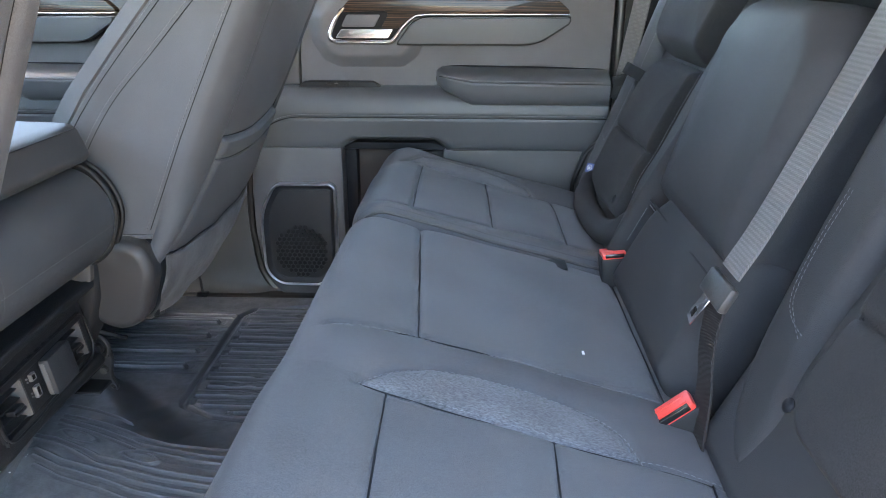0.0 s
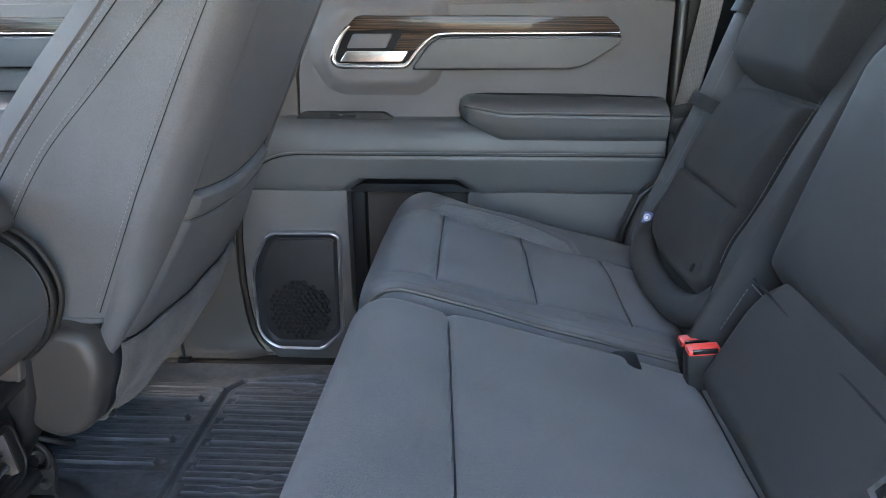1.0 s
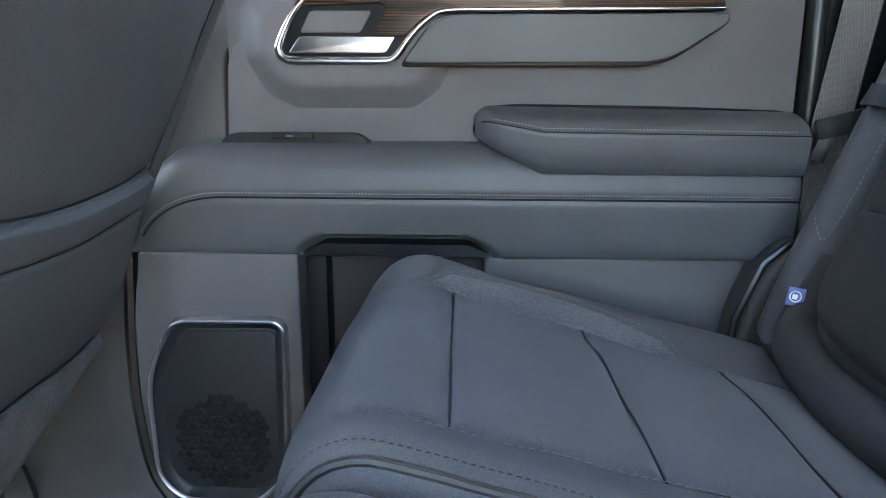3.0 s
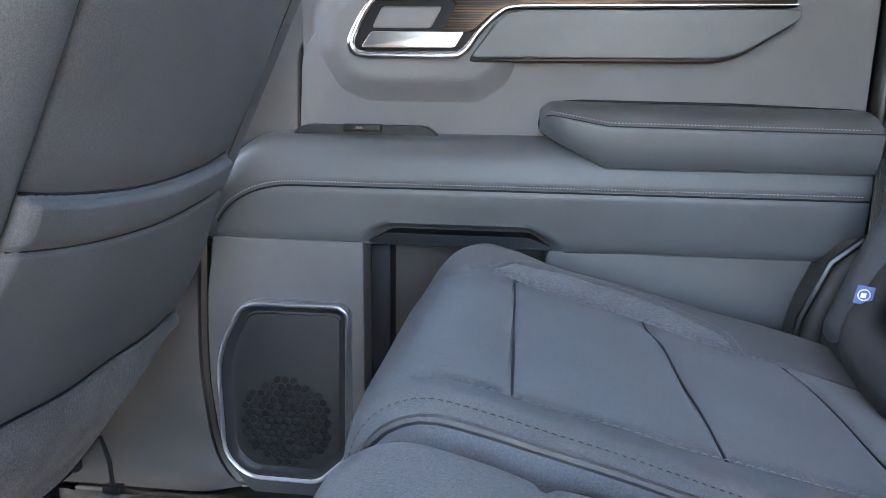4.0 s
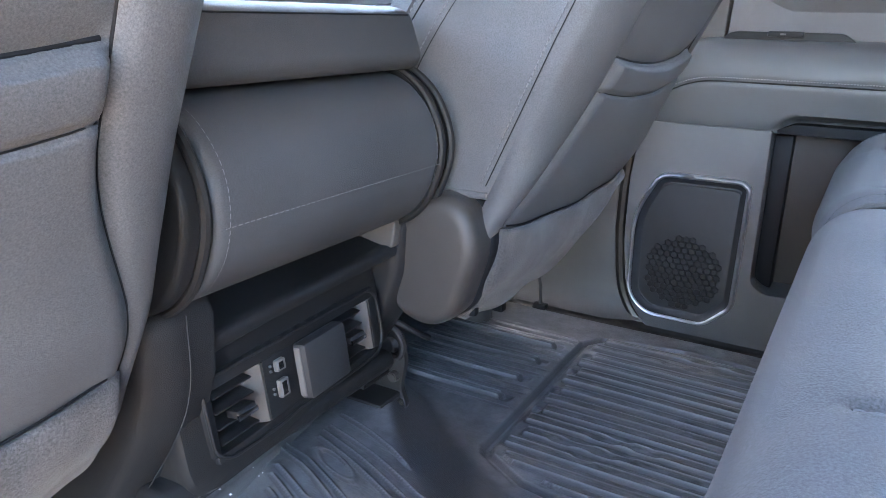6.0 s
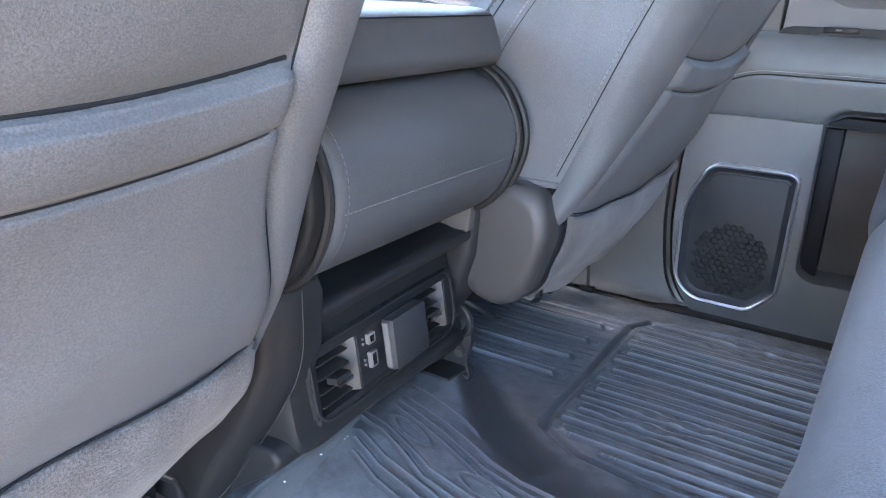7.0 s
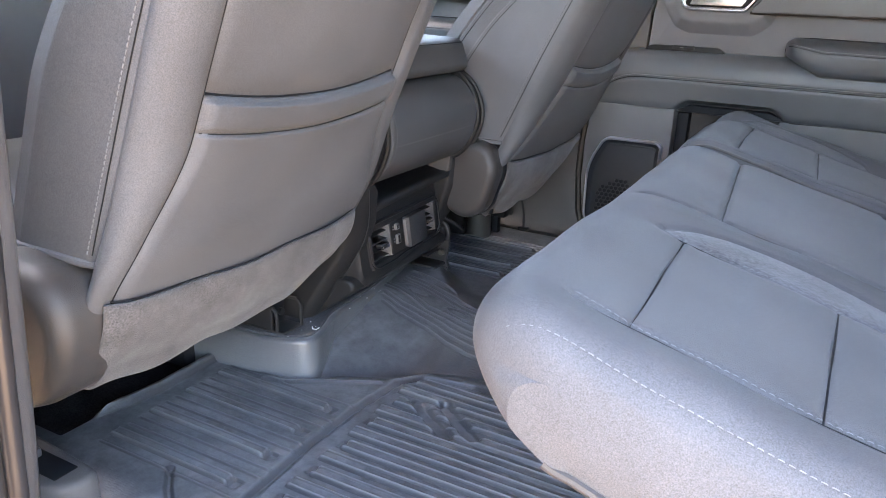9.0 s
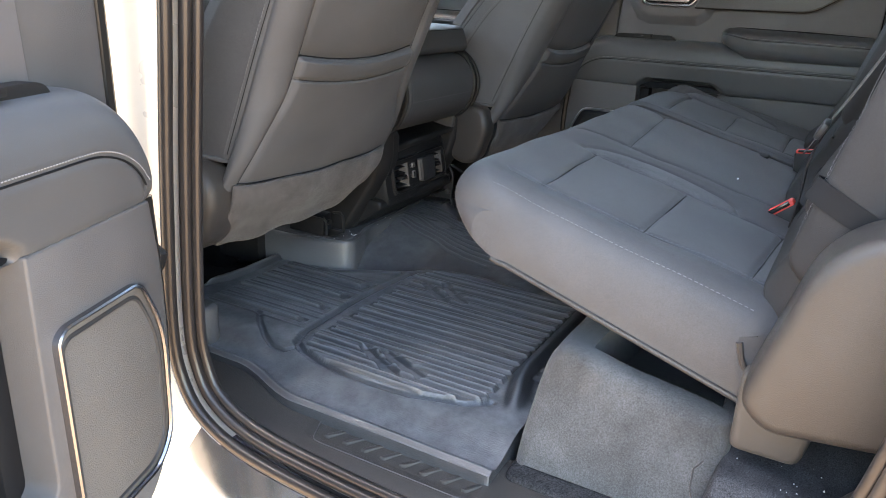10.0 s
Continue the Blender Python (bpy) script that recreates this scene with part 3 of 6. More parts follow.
def door(s, label):
    """A rear door with all its trim, for the side s (1 passenger, -1 driver), as if closed."""
    root = thing("door_1" if s > 0 else "door_2", label, "car door", kind="structure")
    # painted shell
    prism("shell", fillet([(-0.462, 0.74), (-0.468, 0.20), (-0.46, 0.03), (-0.40, -0.04), (0.30, -0.05), (0.385, 0.02), (0.395, 0.74)], 0.03, 4), "y", s * 0.93, s * 0.868, PAINT, root, 0.008, 3, both=True)
    prism("inner_skin", fillet([(-0.464, 0.74), (-0.470, 0.20), (-0.462, 0.03), (-0.402, -0.042), (0.30, -0.052), (0.387, 0.02), (0.397, 0.74)], 0.03, 4), "y", s * 0.869, s * 0.858, PLASTIC, root, 0.004)
    rim = fillet([(-0.455, 0.74), (-0.462, 0.20), (-0.452, 0.03), (-0.395, -0.032), (0.30, -0.042), (0.378, 0.02), (0.388, 0.74)], 0.03, 5)
    tube("edge_seal", [(p[0], s * 0.812, p[1]) for p in rim], 0.009, SEAL, root, 8, True)
    # upper panel, with the lighter leading strip
    prism("upper_panel", fillet([(-0.322, 0.47), (-0.316, 0.598), (-0.248, 0.684), (-0.222, 0.700), (0.372, 0.706), (0.370, 0.47)], [0.004, 0.02, 0.015, 0.012, 0.01, 0.004], 4), "y", s * 0.862, s * 0.796, TRIM_SOFT, root, 0.007)
    prism("leading_strip", fillet([(-0.452, 0.34), (-0.445, 0.70), (-0.238, 0.702), (-0.262, 0.678), (-0.324, 0.60), (-0.328, 0.40)], 0.015, 3), "y", s * 0.862, s * 0.806, TRIM, root, 0.006)
    cap = [(0.800, 0.690), (0.7985, 0.703), (0.806, 0.716), (0.822, 0.729), (0.845, 0.738), (0.87, 0.740), (0.87, 0.68)]
    prism("belt_cap", fillet([(s * y, z) for y, z in cap], 0.006, 3), "x", -0.44, 0.372, TRIM_SOFT, root, 0.003)
    rbox("rear_seal", (0.374, min(s * 0.775, s * 0.86), 0.36), (0.392, max(s * 0.775, s * 0.86), 0.76), SEAL, root, 0.006, 3)
    pane = rbox("pane", (-0.44, min(s * 0.848, s * 0.852), 0.75), (0.385, max(s * 0.848, s * 0.852), 1.12), PRIVACY, root, 0.0)
    # padded middle band
    prof = spline([(0.86, 0.494), (0.80, 0.497), (0.772, 0.494), (0.754, 0.482), (0.745, 0.462), (0.742, 0.434), (0.746, 0.40), (0.752, 0.366), (0.764, 0.357), (0.80, 0.357), (0.85, 0.357)], 0.004)
    xs = np.concatenate([np.linspace(-0.440, -0.33, 40), np.linspace(-0.325, 0.365, 140)])
    X = np.repeat(xs[None, :], len(prof), 0)
    Y = np.repeat(prof[:, :1], len(xs), 1)
    k = np.sqrt(np.clip(1 - (np.clip(-0.338 - xs, 0, 1) / 0.1045) ** 2, 0.0, 1))
    ks = np.sqrt(np.clip(1 - (np.clip(-0.316 - xs, 0, 1) / 0.1085) ** 2, 0.0, 1))
    notch = smooth(-0.236, -0.196, xs) * (1 - smooth(-0.024, 0.022, xs))
    Z = 0.357 + (prof[:, 1:] - 0.357) * k[None, :]
    Y = Y + 0.02 * (1 - k[None, :]) ** 2
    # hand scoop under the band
    Y = Y + 0.050 * notch[None, :] * (1 - smooth(0.360 + 0.016 * notch[None, :], 0.372 + 0.016 * notch[None, :], Z)) * smooth(0.3572, 0.3600, Z)
    line = 0.357 + (0.434 - 0.357) * ks
    Y = Y + 0.003 * np.exp(-((Z - line[None, :]) / 0.0035) ** 2)
    # dark inset stands in for the shade inside the scoop
    prism("scoop_shade", fillet([(-0.236, 0.3565), (-0.200, 0.3725), (-0.020, 0.3725), (0.020, 0.3565)], 0.004, 3), "y", s * 0.81, s * 0.7655, PIPING, root, 0.001, 2, "dark inset for the shade in the hand scoop")
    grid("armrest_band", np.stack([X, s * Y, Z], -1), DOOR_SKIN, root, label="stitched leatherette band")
    stitches([(x, s * 0.7425, z + 0.0045) for x, z in zip(xs[8::5], line[8::5])], root, (0, -s, 0), 0.0026, 0.0014, 0.0007, 0.0008, DOOR_THREAD)
    tube("band_seam", [(x, s * (0.7443 + 0.02 * (1 - kk) ** 2), z - 0.0012) for x, z, kk in zip(xs[8::3], line[8::3], k[8::3])], 0.0013, PIPING, root, 6)
    prism("pad_gap", fillet([(-0.018, 0.512), (0.001, 0.539), (0.03, 0.5425), (0.22, 0.5405), (0.362, 0.5355), (0.366, 0.459), (0.066, 0.459), (0.038, 0.466), (-0.003, 0.494)], 0.012, 4), "y", s * 0.81, s * 0.7900, PIPING, root, 0.002)
    # armrest pad
    # cross-section (y, z): sloping top, front edge with its seam, upright front, tucked-in underside
    sec = spline([(0.81, 0.541), (0.775, 0.5395), (0.748, 0.533), (0.730, 0.524), (0.7215, 0.513), (0.7215, 0.503), (0.724, 0.485), (0.730, 0.470), (0.742, 0.4635), (0.80, 0.463)], 0.003)
    px = np.concatenate([-0.013 + 0.085 * np.linspace(0, 1, 26) ** 1.6, np.linspace(0.078, 0.362, 40)])
    nose = np.sqrt(np.clip(1 - (1 - np.clip((px + 0.013) / 0.030, 0, 1)) ** 2, 0, 1))
    zlow = np.interp(px, [-0.013, 0.002, 0.066, 0.4], [0.505, 0.496, 0.463, 0.463])
    zt = 0.541 - 0.012 * (1 - np.clip((px + 0.013) / 0.02, 0, 1)) ** 2 - 0.006 * np.clip(px / 0.36, 0, 1)
    k2 = (sec[:, 1:] - 0.463) / (0.541 - 0.463)
    PZ = zlow[None, :] + k2 * (zt - zlow)[None, :]
    PY = 0.80 - (0.80 - sec[:, :1]) * nose[None, :]
    PX = np.repeat(px[None, :], len(sec), 0)
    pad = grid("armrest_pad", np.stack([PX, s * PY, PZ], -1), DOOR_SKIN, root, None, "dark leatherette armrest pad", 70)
    kk = (0.516 - 0.463) / (0.541 - 0.463)
    seam = [(x, s * (0.80 - (0.80 - 0.7225) * n), lo + kk * (hi - lo)) for x, n, lo, hi in zip(px[6:], nose[6:], zlow[6:], zt[6:])]
    tube("seam", [(x, y, z - 0.0018) for x, y, z in seam], 0.0011, PIPING, pad, 6)
    stitches([(x, y, z + 0.002) for x, y, z in seam[::3]], pad, (0, -s, 0.3), 0.0026, 0.0014, 0.0007, 0.0020, DOOR_THREAD)
    # window switch in its sloping plate
    sw = prism("switch_plate", fillet([(-0.328, 0.488), (-0.318, 0.503), (-0.305, 0.507), (-0.155, 0.507), (-0.126, 0.488)], 0.006, 3), "y", s * 0.80, s * 0.777, PLASTIC, root, 0.003)
    rbox("switch", (-0.258, min(s * 0.768, s * 0.784), 0.500), (-0.208, max(s * 0.768, s * 0.784), 0.5085), PLASTIC, sw, 0.002)
    rbox("mark", (-0.240, min(s * 0.7672, s * 0.7695), 0.503), (-0.232, max(s * 0.7672, s * 0.7695), 0.5055), TRIM, sw, 0.0)
    # lower panel with the loudspeaker, and the map pocket
    for xa, xb in ((-0.44, -0.240), (0.024, 0.364)):
        tube("band_gap", [(xa, s * 0.768, 0.3585), ((xa + xb) / 2, s * 0.770, 0.3585), (xb, s * 0.770, 0.3585)], 0.0042, SEAL, root, 6)
    lower = fillet([(-0.428, 0.362), (-0.228, 0.362), (-0.227, 0.112), (-0.205, 0.098), (0.36, 0.118), (0.365, -0.018), (-0.27, -0.022), (-0.375, -0.018), (-0.428, 0.045), (-0.442, 0.15), (-0.442, 0.27)], [0.004, 0.004, 0.012, 0.012, 0.01, 0.02, 0.02, 0.06, 0.05, 0.03, 0.03], 6)
    prism("lower_panel", lower, "y", s * 0.862, s * 0.752, TRIM, root, 0.007, 3)
    # pocket back in darker plastic, its shade put into the colour
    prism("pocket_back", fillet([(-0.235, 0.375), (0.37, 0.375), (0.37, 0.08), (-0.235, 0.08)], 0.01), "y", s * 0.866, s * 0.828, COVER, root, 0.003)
    prism("pocket_front", fillet([(0.0, 0.362), (0.366, 0.362), (0.366, 0.10), (0.02, 0.10)], [0.02, 0.004, 0.004, 0.02], 4), "y", s * 0.86, s * 0.766, TRIM, root, 0.012)
    tube("panel_seal", spline([(-0.447, s * 0.770, 0.36), (-0.455, s * 0.770, 0.22), (-0.452, s * 0.770, 0.13), (-0.437, s * 0.770, 0.045), (-0.395, s * 0.770, -0.008), (-0.33, s * 0.770, -0.027), (-0.2, s * 0.770, -0.030), (0.36, s * 0.770, -0.028)], 0.012), 0.009, SEAL, root, 8)
    # black strip in place of the shadow behind the panel's edge
    rbox("pocket_shade", (-0.2275, min(s * 0.79, s * 0.829), 0.09), (-0.200, max(s * 0.79, s * 0.829), 0.352), PIPING, root, 0.003)
    # loudspeaker
    path = fillet([(-0.388, 0.279), (-0.258, 0.280), (-0.245, 0.270), (-0.248, 0.066), (-0.290, 0.026), (-0.392, 0.027), (-0.424, 0.060), (-0.427, 0.205)], [0.02, 0.012, 0.012, 0.014, 0.014, 0.03, 0.03, 0.06], 6)
    sp = prism("speaker_cover", [(p[0], p[1]) for p in path], "y", s * 0.76, s * 0.7505, SPEAKER, root, 0.001, 2, "dark grey speaker cover")
    ring("bezel", path, [(-0.001, 0.756), (-0.0012, 0.742), (0.0002, 0.7385), (0.002, 0.7375), (0.0042, 0.7385), (0.0055, 0.7405)] if s > 0 else [(-0.0005, 0.752), (-0.0005, 0.7450), (0.0015, 0.7435), (0.0035, 0.7445), (0.0045, 0.7475)], 0, s, SATIN if s > 0 else DARK_CHROME, sp, "satin silver bezel")
    if s > 0:
        ring("bezel_wall", path, [(0.0050, 0.7400), (0.0066, 0.7420), (0.0150, 0.7502), (0.0165, 0.7506)], 0, s, BEZEL, sp, "grey sloping inner wall of the bezel")
    inner = [(p[0] * 0.90 - 0.0335, (p[1] - 0.153) * 0.90 + 0.151) for p in path]
    ring("inner_rim", inner, [(-0.002, 0.7505), (0.0, 0.7488), (0.002, 0.7486), (0.004, 0.7505)], 0, s, SPEAKER, sp)
    if s > 0:
        hex_grille(sp, s)
    else:
        sp.data.materials.clear()
        sp.data.materials.append(MESH)
    # handle, chrome surround, wood inlay and pull
    wood = prism("wood_inlay", fillet([(-0.226, 0.655), (-0.202, 0.680), (-0.19, 0.682), (0.250, 0.679), (0.272, 0.660), (0.273, 0.652), (-0.046, 0.652), (-0.070, 0.644), (-0.098, 0.6205), (-0.134, 0.6205), (-0.117, 0.650), (-0.122, 0.658)], 0.005, 3), "y", s * 0.80, s * 0.7745, WOOD, root, 0.004, 3, "dark striped glossy wood inlay")
    # one bright outline: round the lever's cup, then along the lower edge of the wood
    way = [(-0.212, 0.664), (-0.229, 0.645), (-0.244, 0.616), (-0.246, 0.603), (-0.236, 0.594), (-0.20, 0.5925), (-0.125, 0.5925), (-0.108, 0.597), (-0.088, 0.622), (-0.066, 0.642), (-0.045, 0.6495), (0.02, 0.6505), (0.15, 0.6508), (0.272, 0.6512)]
    wide = [0.003, 0.005, 0.006, 0.0065, 0.0065, 0.0062, 0.0060, 0.0055, 0.0045, 0.0040, 0.0034, 0.0030, 0.0028, 0.0022]
    ribbon("chrome_surround", way, wide, 0.782, 0.7695, s, CHROME, root, "bright chrome surround")
    # soft swelling of the trim round the lever
    pod = [(-0.262, 0.640), (-0.262, 0.605), (-0.244, 0.576), (-0.225, 0.568), (-0.098, 0.568), (-0.078, 0.582), (-0.055, 0.625), (-0.060, 0.690), (-0.215, 0.690)]
    gx, gz = np.meshgrid(np.linspace(-0.314, -0.010, 70), np.linspace(0.530, 0.726, 50), indexing="ij")
    dist = near_lines(gx, gz, [pod + pod[:1]])
    B = np.where(inside(gx, gz, pod), 1.0, 1 - smooth(0.0, 0.038, dist)) * (1 - smooth(-0.070, -0.016, gx)) * (1 - smooth(0.690, 0.724, gz))
    grid("handle_pod", np.stack([gx, s * (0.7975 - 0.0180 * B), gz], -1), TRIM_SOFT, root, None, "swelling of the door trim round the handle", 80)
    prism("handle_cup", fillet([(-0.224, 0.664), (-0.110, 0.664), (-0.092, 0.62), (-0.105, 0.594), (-0.236, 0.594), (-0.244, 0.61)], 0.01), "y", s * 0.802, s * 0.7780, PIPING, root, 0.001)
    prism("cup_plate", fillet([(-0.208, 0.650), (-0.134, 0.650), (-0.148, 0.6245), (-0.221, 0.6245)], 0.005), "y", s * 0.797, s * 0.7760, TRIM_SOFT, root, 0.003)
    lever = prism("lever", fillet([(-0.233, 0.601), (-0.220, 0.620), (-0.106, 0.620), (-0.118, 0.601)], 0.004), "y", s * 0.80, s * 0.7670, CHROME, root, 0.007, 4, "chrome door lever")
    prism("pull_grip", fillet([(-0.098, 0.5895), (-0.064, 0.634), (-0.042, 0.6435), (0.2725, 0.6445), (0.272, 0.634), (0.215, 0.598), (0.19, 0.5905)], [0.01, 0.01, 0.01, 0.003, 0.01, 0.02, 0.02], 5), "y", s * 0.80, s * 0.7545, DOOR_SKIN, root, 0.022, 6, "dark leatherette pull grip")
    prism("grip_gap", fillet([(-0.104, 0.5855), (-0.068, 0.634), (-0.042, 0.646), (0.277, 0.647), (0.2765, 0.633), (0.217, 0.594), (0.19, 0.5865)], [0.01, 0.01, 0.01, 0.003, 0.01, 0.02, 0.02], 5), "y", s * 0.80, s * 0.7765, SEAL, root, 0.002)
    return root


door_far = door(1, "closed rear passenger door with charcoal trim and chrome handle")
front_door = copy_thing(door_far, pose(-1.0, 0.02, 0))
front_door.name = "door_3"
tagged(front_door, "closed front passenger door with wood inlay and dark trim", "car door", kind="structure")
for o in front_door.children:
    if o.name.startswith("pane"):
        o.data = o.data.copy()
        o.data.materials.clear()
        o.data.materials.append(GLASS)
door_near = door(-1, "open rear driver-side door with charcoal trim and speaker")
OPEN = 71.0
door_near.matrix_world = Matrix.Translation((-0.302, -0.979, 0.012)) @ pose(0, 0, 0, 0, 0, -OPEN) @ Matrix.Translation((0.389, 0.752, 0))

# ---- back seat ----
CUSHION = [(-0.045, 0.262), (-0.075, 0.268), (-0.110, 0.290), (-0.129, 0.322), (-0.128, 0.350), (-0.110, 0.374), (-0.082, 0.384), (-0.045, 0.3775),
           (0.0, 0.365), (0.1, 0.339), (0.2, 0.313), (0.30, 0.287), (0.335, 0.272), (0.350, 0.245), (0.345, 0.185), (0.315, 0.158)]


def roundover(d, r):
    t = np.clip(r - d, 0, r)
    return r - np.sqrt(np.maximum(0, r * r - t * t))


def cushion(root, y0, y1, r0, r1, lines, inserts, felt, fall, pull=(0.035, 0.035), setback=None):
    prof = spline(CUSHION, 0.0042)
    tan = np.gradient(prof, axis=0)
    tan /= np.linalg.norm(tan, axis=1)[:, None]
    nx, nz = -tan[:, 1], tan[:, 0]
    ys = np.linspace(y0, y1, int((y1 - y0) / 0.0042))
    d0, d1 = ys - y0, y1 - ys
    ins = (roundover(d0, r0) + roundover(d1, r1))[None, :] * smooth(-0.75, 0.1, nz)[:, None]
    X = prof[:, :1] - nx[:, None] * ins
    Z = prof[:, 1:] - nz[:, None] * ins
    Y = np.repeat(ys[None, :], len(prof), 0)
    back = pull[0] * np.clip(1 - d0 / 0.10, 0, 1) ** 2 + pull[1] * np.clip(1 - d1 / 0.10, 0, 1) ** 2
    if setback is not None:
        back = back + setback(ys)
    X = X + back[None, :] * (1 - smooth(-0.10, 0.08, X))
    top = smooth(0.1, 0.5, nz)[:, None]
    Z = Z - fall(ys)[None, :] * top
    D = near_lines(X, Y, lines)
    sink = (0.0038 * np.exp(-(D / 0.0032) ** 2) + 0.0040 * np.exp(-D / 0.022)) * top
    soft = 0.0016 * np.sin(X * 31 + Y * 17) * np.sin(Y * 23 - X * 11) * top
    X, Z = X - nx[:, None] * sink, Z - nz[:, None] * (sink - soft)
    P = np.stack([X, Y, Z], -1)
    cx, cy = (X[:-1, :-1] + X[1:, 1:]) / 2, (Y[:-1, :-1] + Y[1:, 1:]) / 2
    ontop = (nz[:-1, None] > 0.35) & (cx > -0.115)
    fm = inside(cx, cy, felt) & ontop if felt else np.zeros(cx.shape, bool)
    im = np.zeros(cx.shape, bool)
    for k, poly in enumerate(inserts):
        m = inside(cx, cy, poly) & ontop & ~fm
        im |= m
        grid("seat_insert", P, CLOTH, root, m)
    grid("cushion_cover", P, UPHOLSTERY, root, ~(im | fm))
    if felt:
        grid("melange_insert", P, FELT, root, fm, "lighter grey melange cloth insert")
    n = len(prof)
    for j in (0, len(ys) - 1):
        loop = P[:, j]
        t = np.clip((loop[:, 0] - loop[0, 0]) / (loop[-1, 0] - loop[0, 0]), 0, 1)
        low = loop[0] + (loop[-1] - loop[0]) * t[:, None]
        V = np.stack([loop, loop * 0.66 + low * 0.34, loop * 0.33 + low * 0.67, low], 0)
        V[1:3, :, 1] += 0.004 * np.array((1.0, 0.8))[:, None] * (-1 if j == 0 else 1)
        grid("side_panel", V, UPHOLSTERY, root)
    obj("seat_pan", [*P[0, ::8], *P[-1, ::8]], [(i, i + 1, len(P[0, ::8]) + i + 1, len(P[0, ::8]) + i) for i in range(len(P[0, ::8]) - 1)], PLASTIC, root, False)

    def on_top(x, y):
        i = np.argmin((X - x) ** 2 + (Y - y) ** 2 + (1 - top) * 9)
        return P.reshape(-1, 3)[i]
    for line in lines:
        if len(line) > 7:
            continue
        pts = along(on_top, line)
        tube("seam", [(p[0], p[1], p[2] + 0.0002) for p in pts], 0.0011 if len(line) < 3 else 0.0008, PIPING, root, 6)
    return P, on_top


def along(on_top, pts, step=0.006):
    c = spline([(*p, 0) for p in pts], step) if len(pts) > 2 else np.linspace((*pts[0], 0), (*pts[1], 0), max(3, int(math.dist(*pts) / step)))
    out = np.array([on_top(q[0], q[1]) for q in c])
    out[:, 0], out[:, 1] = c[:, 0], c[:, 1]
    for _ in range(8 if len(out) > 6 else 0):
        out[1:-1, 2] = (out[:-2, 2] + out[1:-1, 2] + out[2:, 2]) / 3
    return out


def bench():
    # driver-side two-thirds of the bench
    a = thing("back_bench", "wide dark grey rear seat with stitched panels and centre armrest", "car seat", "rear bench seats")
    felt = [(-0.030, -0.282), (0.0, -0.246), (0.035, -0.222), (0.075, -0.214), (0.12, -0.216), (0.17, -0.223), (0.205, -0.236), (0.228, -0.258), (0.240, -0.298), (0.12, -0.296), (0.02, -0.290)]
    outer = [(-0.045, -0.534), (0.1, -0.537), (0.34, -0.532)]
    inner = [(-0.030, -0.282), (0.04, -0.288), (0.12, -0.296), (0.34, -0.305)]
    c_in = [(-0.080, -0.180), (-0.03, -0.168), (0.02, -0.159), (0.15, -0.162), (0.34, -0.176)]
    lines = [outer, inner, c_in, felt + felt[:1], [(0.003, -0.535), (-0.003, -0.287)], [(0.151, -0.536), (0.156, -0.297)], [(0.293, -0.533), (0.307, -0.303)],
             [(0.018, -0.159), (-0.006, 0.198)], [(0.292, -0.173), (0.288, 0.19)]]
    ins = [[(-0.10, -0.534), (0.34, -0.532), (0.34, -0.303), (0.12, -0.296), (-0.105, -0.262)], [(-0.11, -0.20), (0.02, -0.159), (0.34, -0.176), (0.34, 0.19), (-0.11, 0.19)]]
    P, top = cushion(a, -0.618, 0.206, 0.050, 0.028, lines, ins, felt, lambda y: 0 * y, (0.05, 0.0), lambda y: 0.006 * smooth(-0.31, -0.20, y))
    for pts, sh in ((outer, 0.004), (felt[:9], -0.003), (c_in, -0.004), (inner[1:], 0.0038)):
        pp = [(x, y + sh) for x, y in pts]
        stitches(along(top, pp), a, (0.25, 0, 1), 0.0045, 0.0026, 0.0007, 0.0008)
    rim = along(top, [(-0.078, -0.596), (-0.04, -0.600), (0.05, -0.601), (0.15, -0.601), (0.31, -0.601)])
    stitches(rim, a, (0.2, -0.6, 0.8), 0.0045, 0.0026, 0.0007, 0.0008)
    edge = [tuple(p) for p in P[8:0:-1, 0]] + [tuple(P[0, 0] + (P[-1, 0] - P[0, 0]) * k) for k in np.linspace(0, 1, 12)] + [tuple(p) for p in P[-2:-26:-3, 0]]
    tube("piping", [(x, y - 0.001, z) for x, y, z in edge], 0.0042, COVER, a, 8)
    rbox("lint", (0.2045, -0.126, 0.3185), (0.2075, -0.1185, 0.3205), WHITE, a, 0.0008)
    # passenger-side third
    b = thing("back_bench", "single dark grey rear seat with melange cloth edge inserts", "car seat", "rear bench seats")
    felt2 = [(-0.060, 0.600), (-0.035, 0.632), (0.02, 0.645), (0.08, 0.640), (0.14, 0.630), (0.185, 0.612), (0.198, 0.575), (0.10, 0.590), (0.0, 0.594)]
    o2 = [(-0.075, 0.590), (-0.060, 0.600), (0.0, 0.594), (0.10, 0.590), (0.198, 0.575), (0.34, 0.565)]
    i2 = [(-0.08, 0.270), (-0.05, 0.279), (0.108, 0.289), (0.34, 0.300)]
    lines2 = [o2, i2, felt2 + felt2[:1], [(-0.026, 0.282), (-0.032, 0.594)], [(0.108, 0.289), (0.098, 0.590)], [(0.236, 0.295), (0.232, 0.572)]]
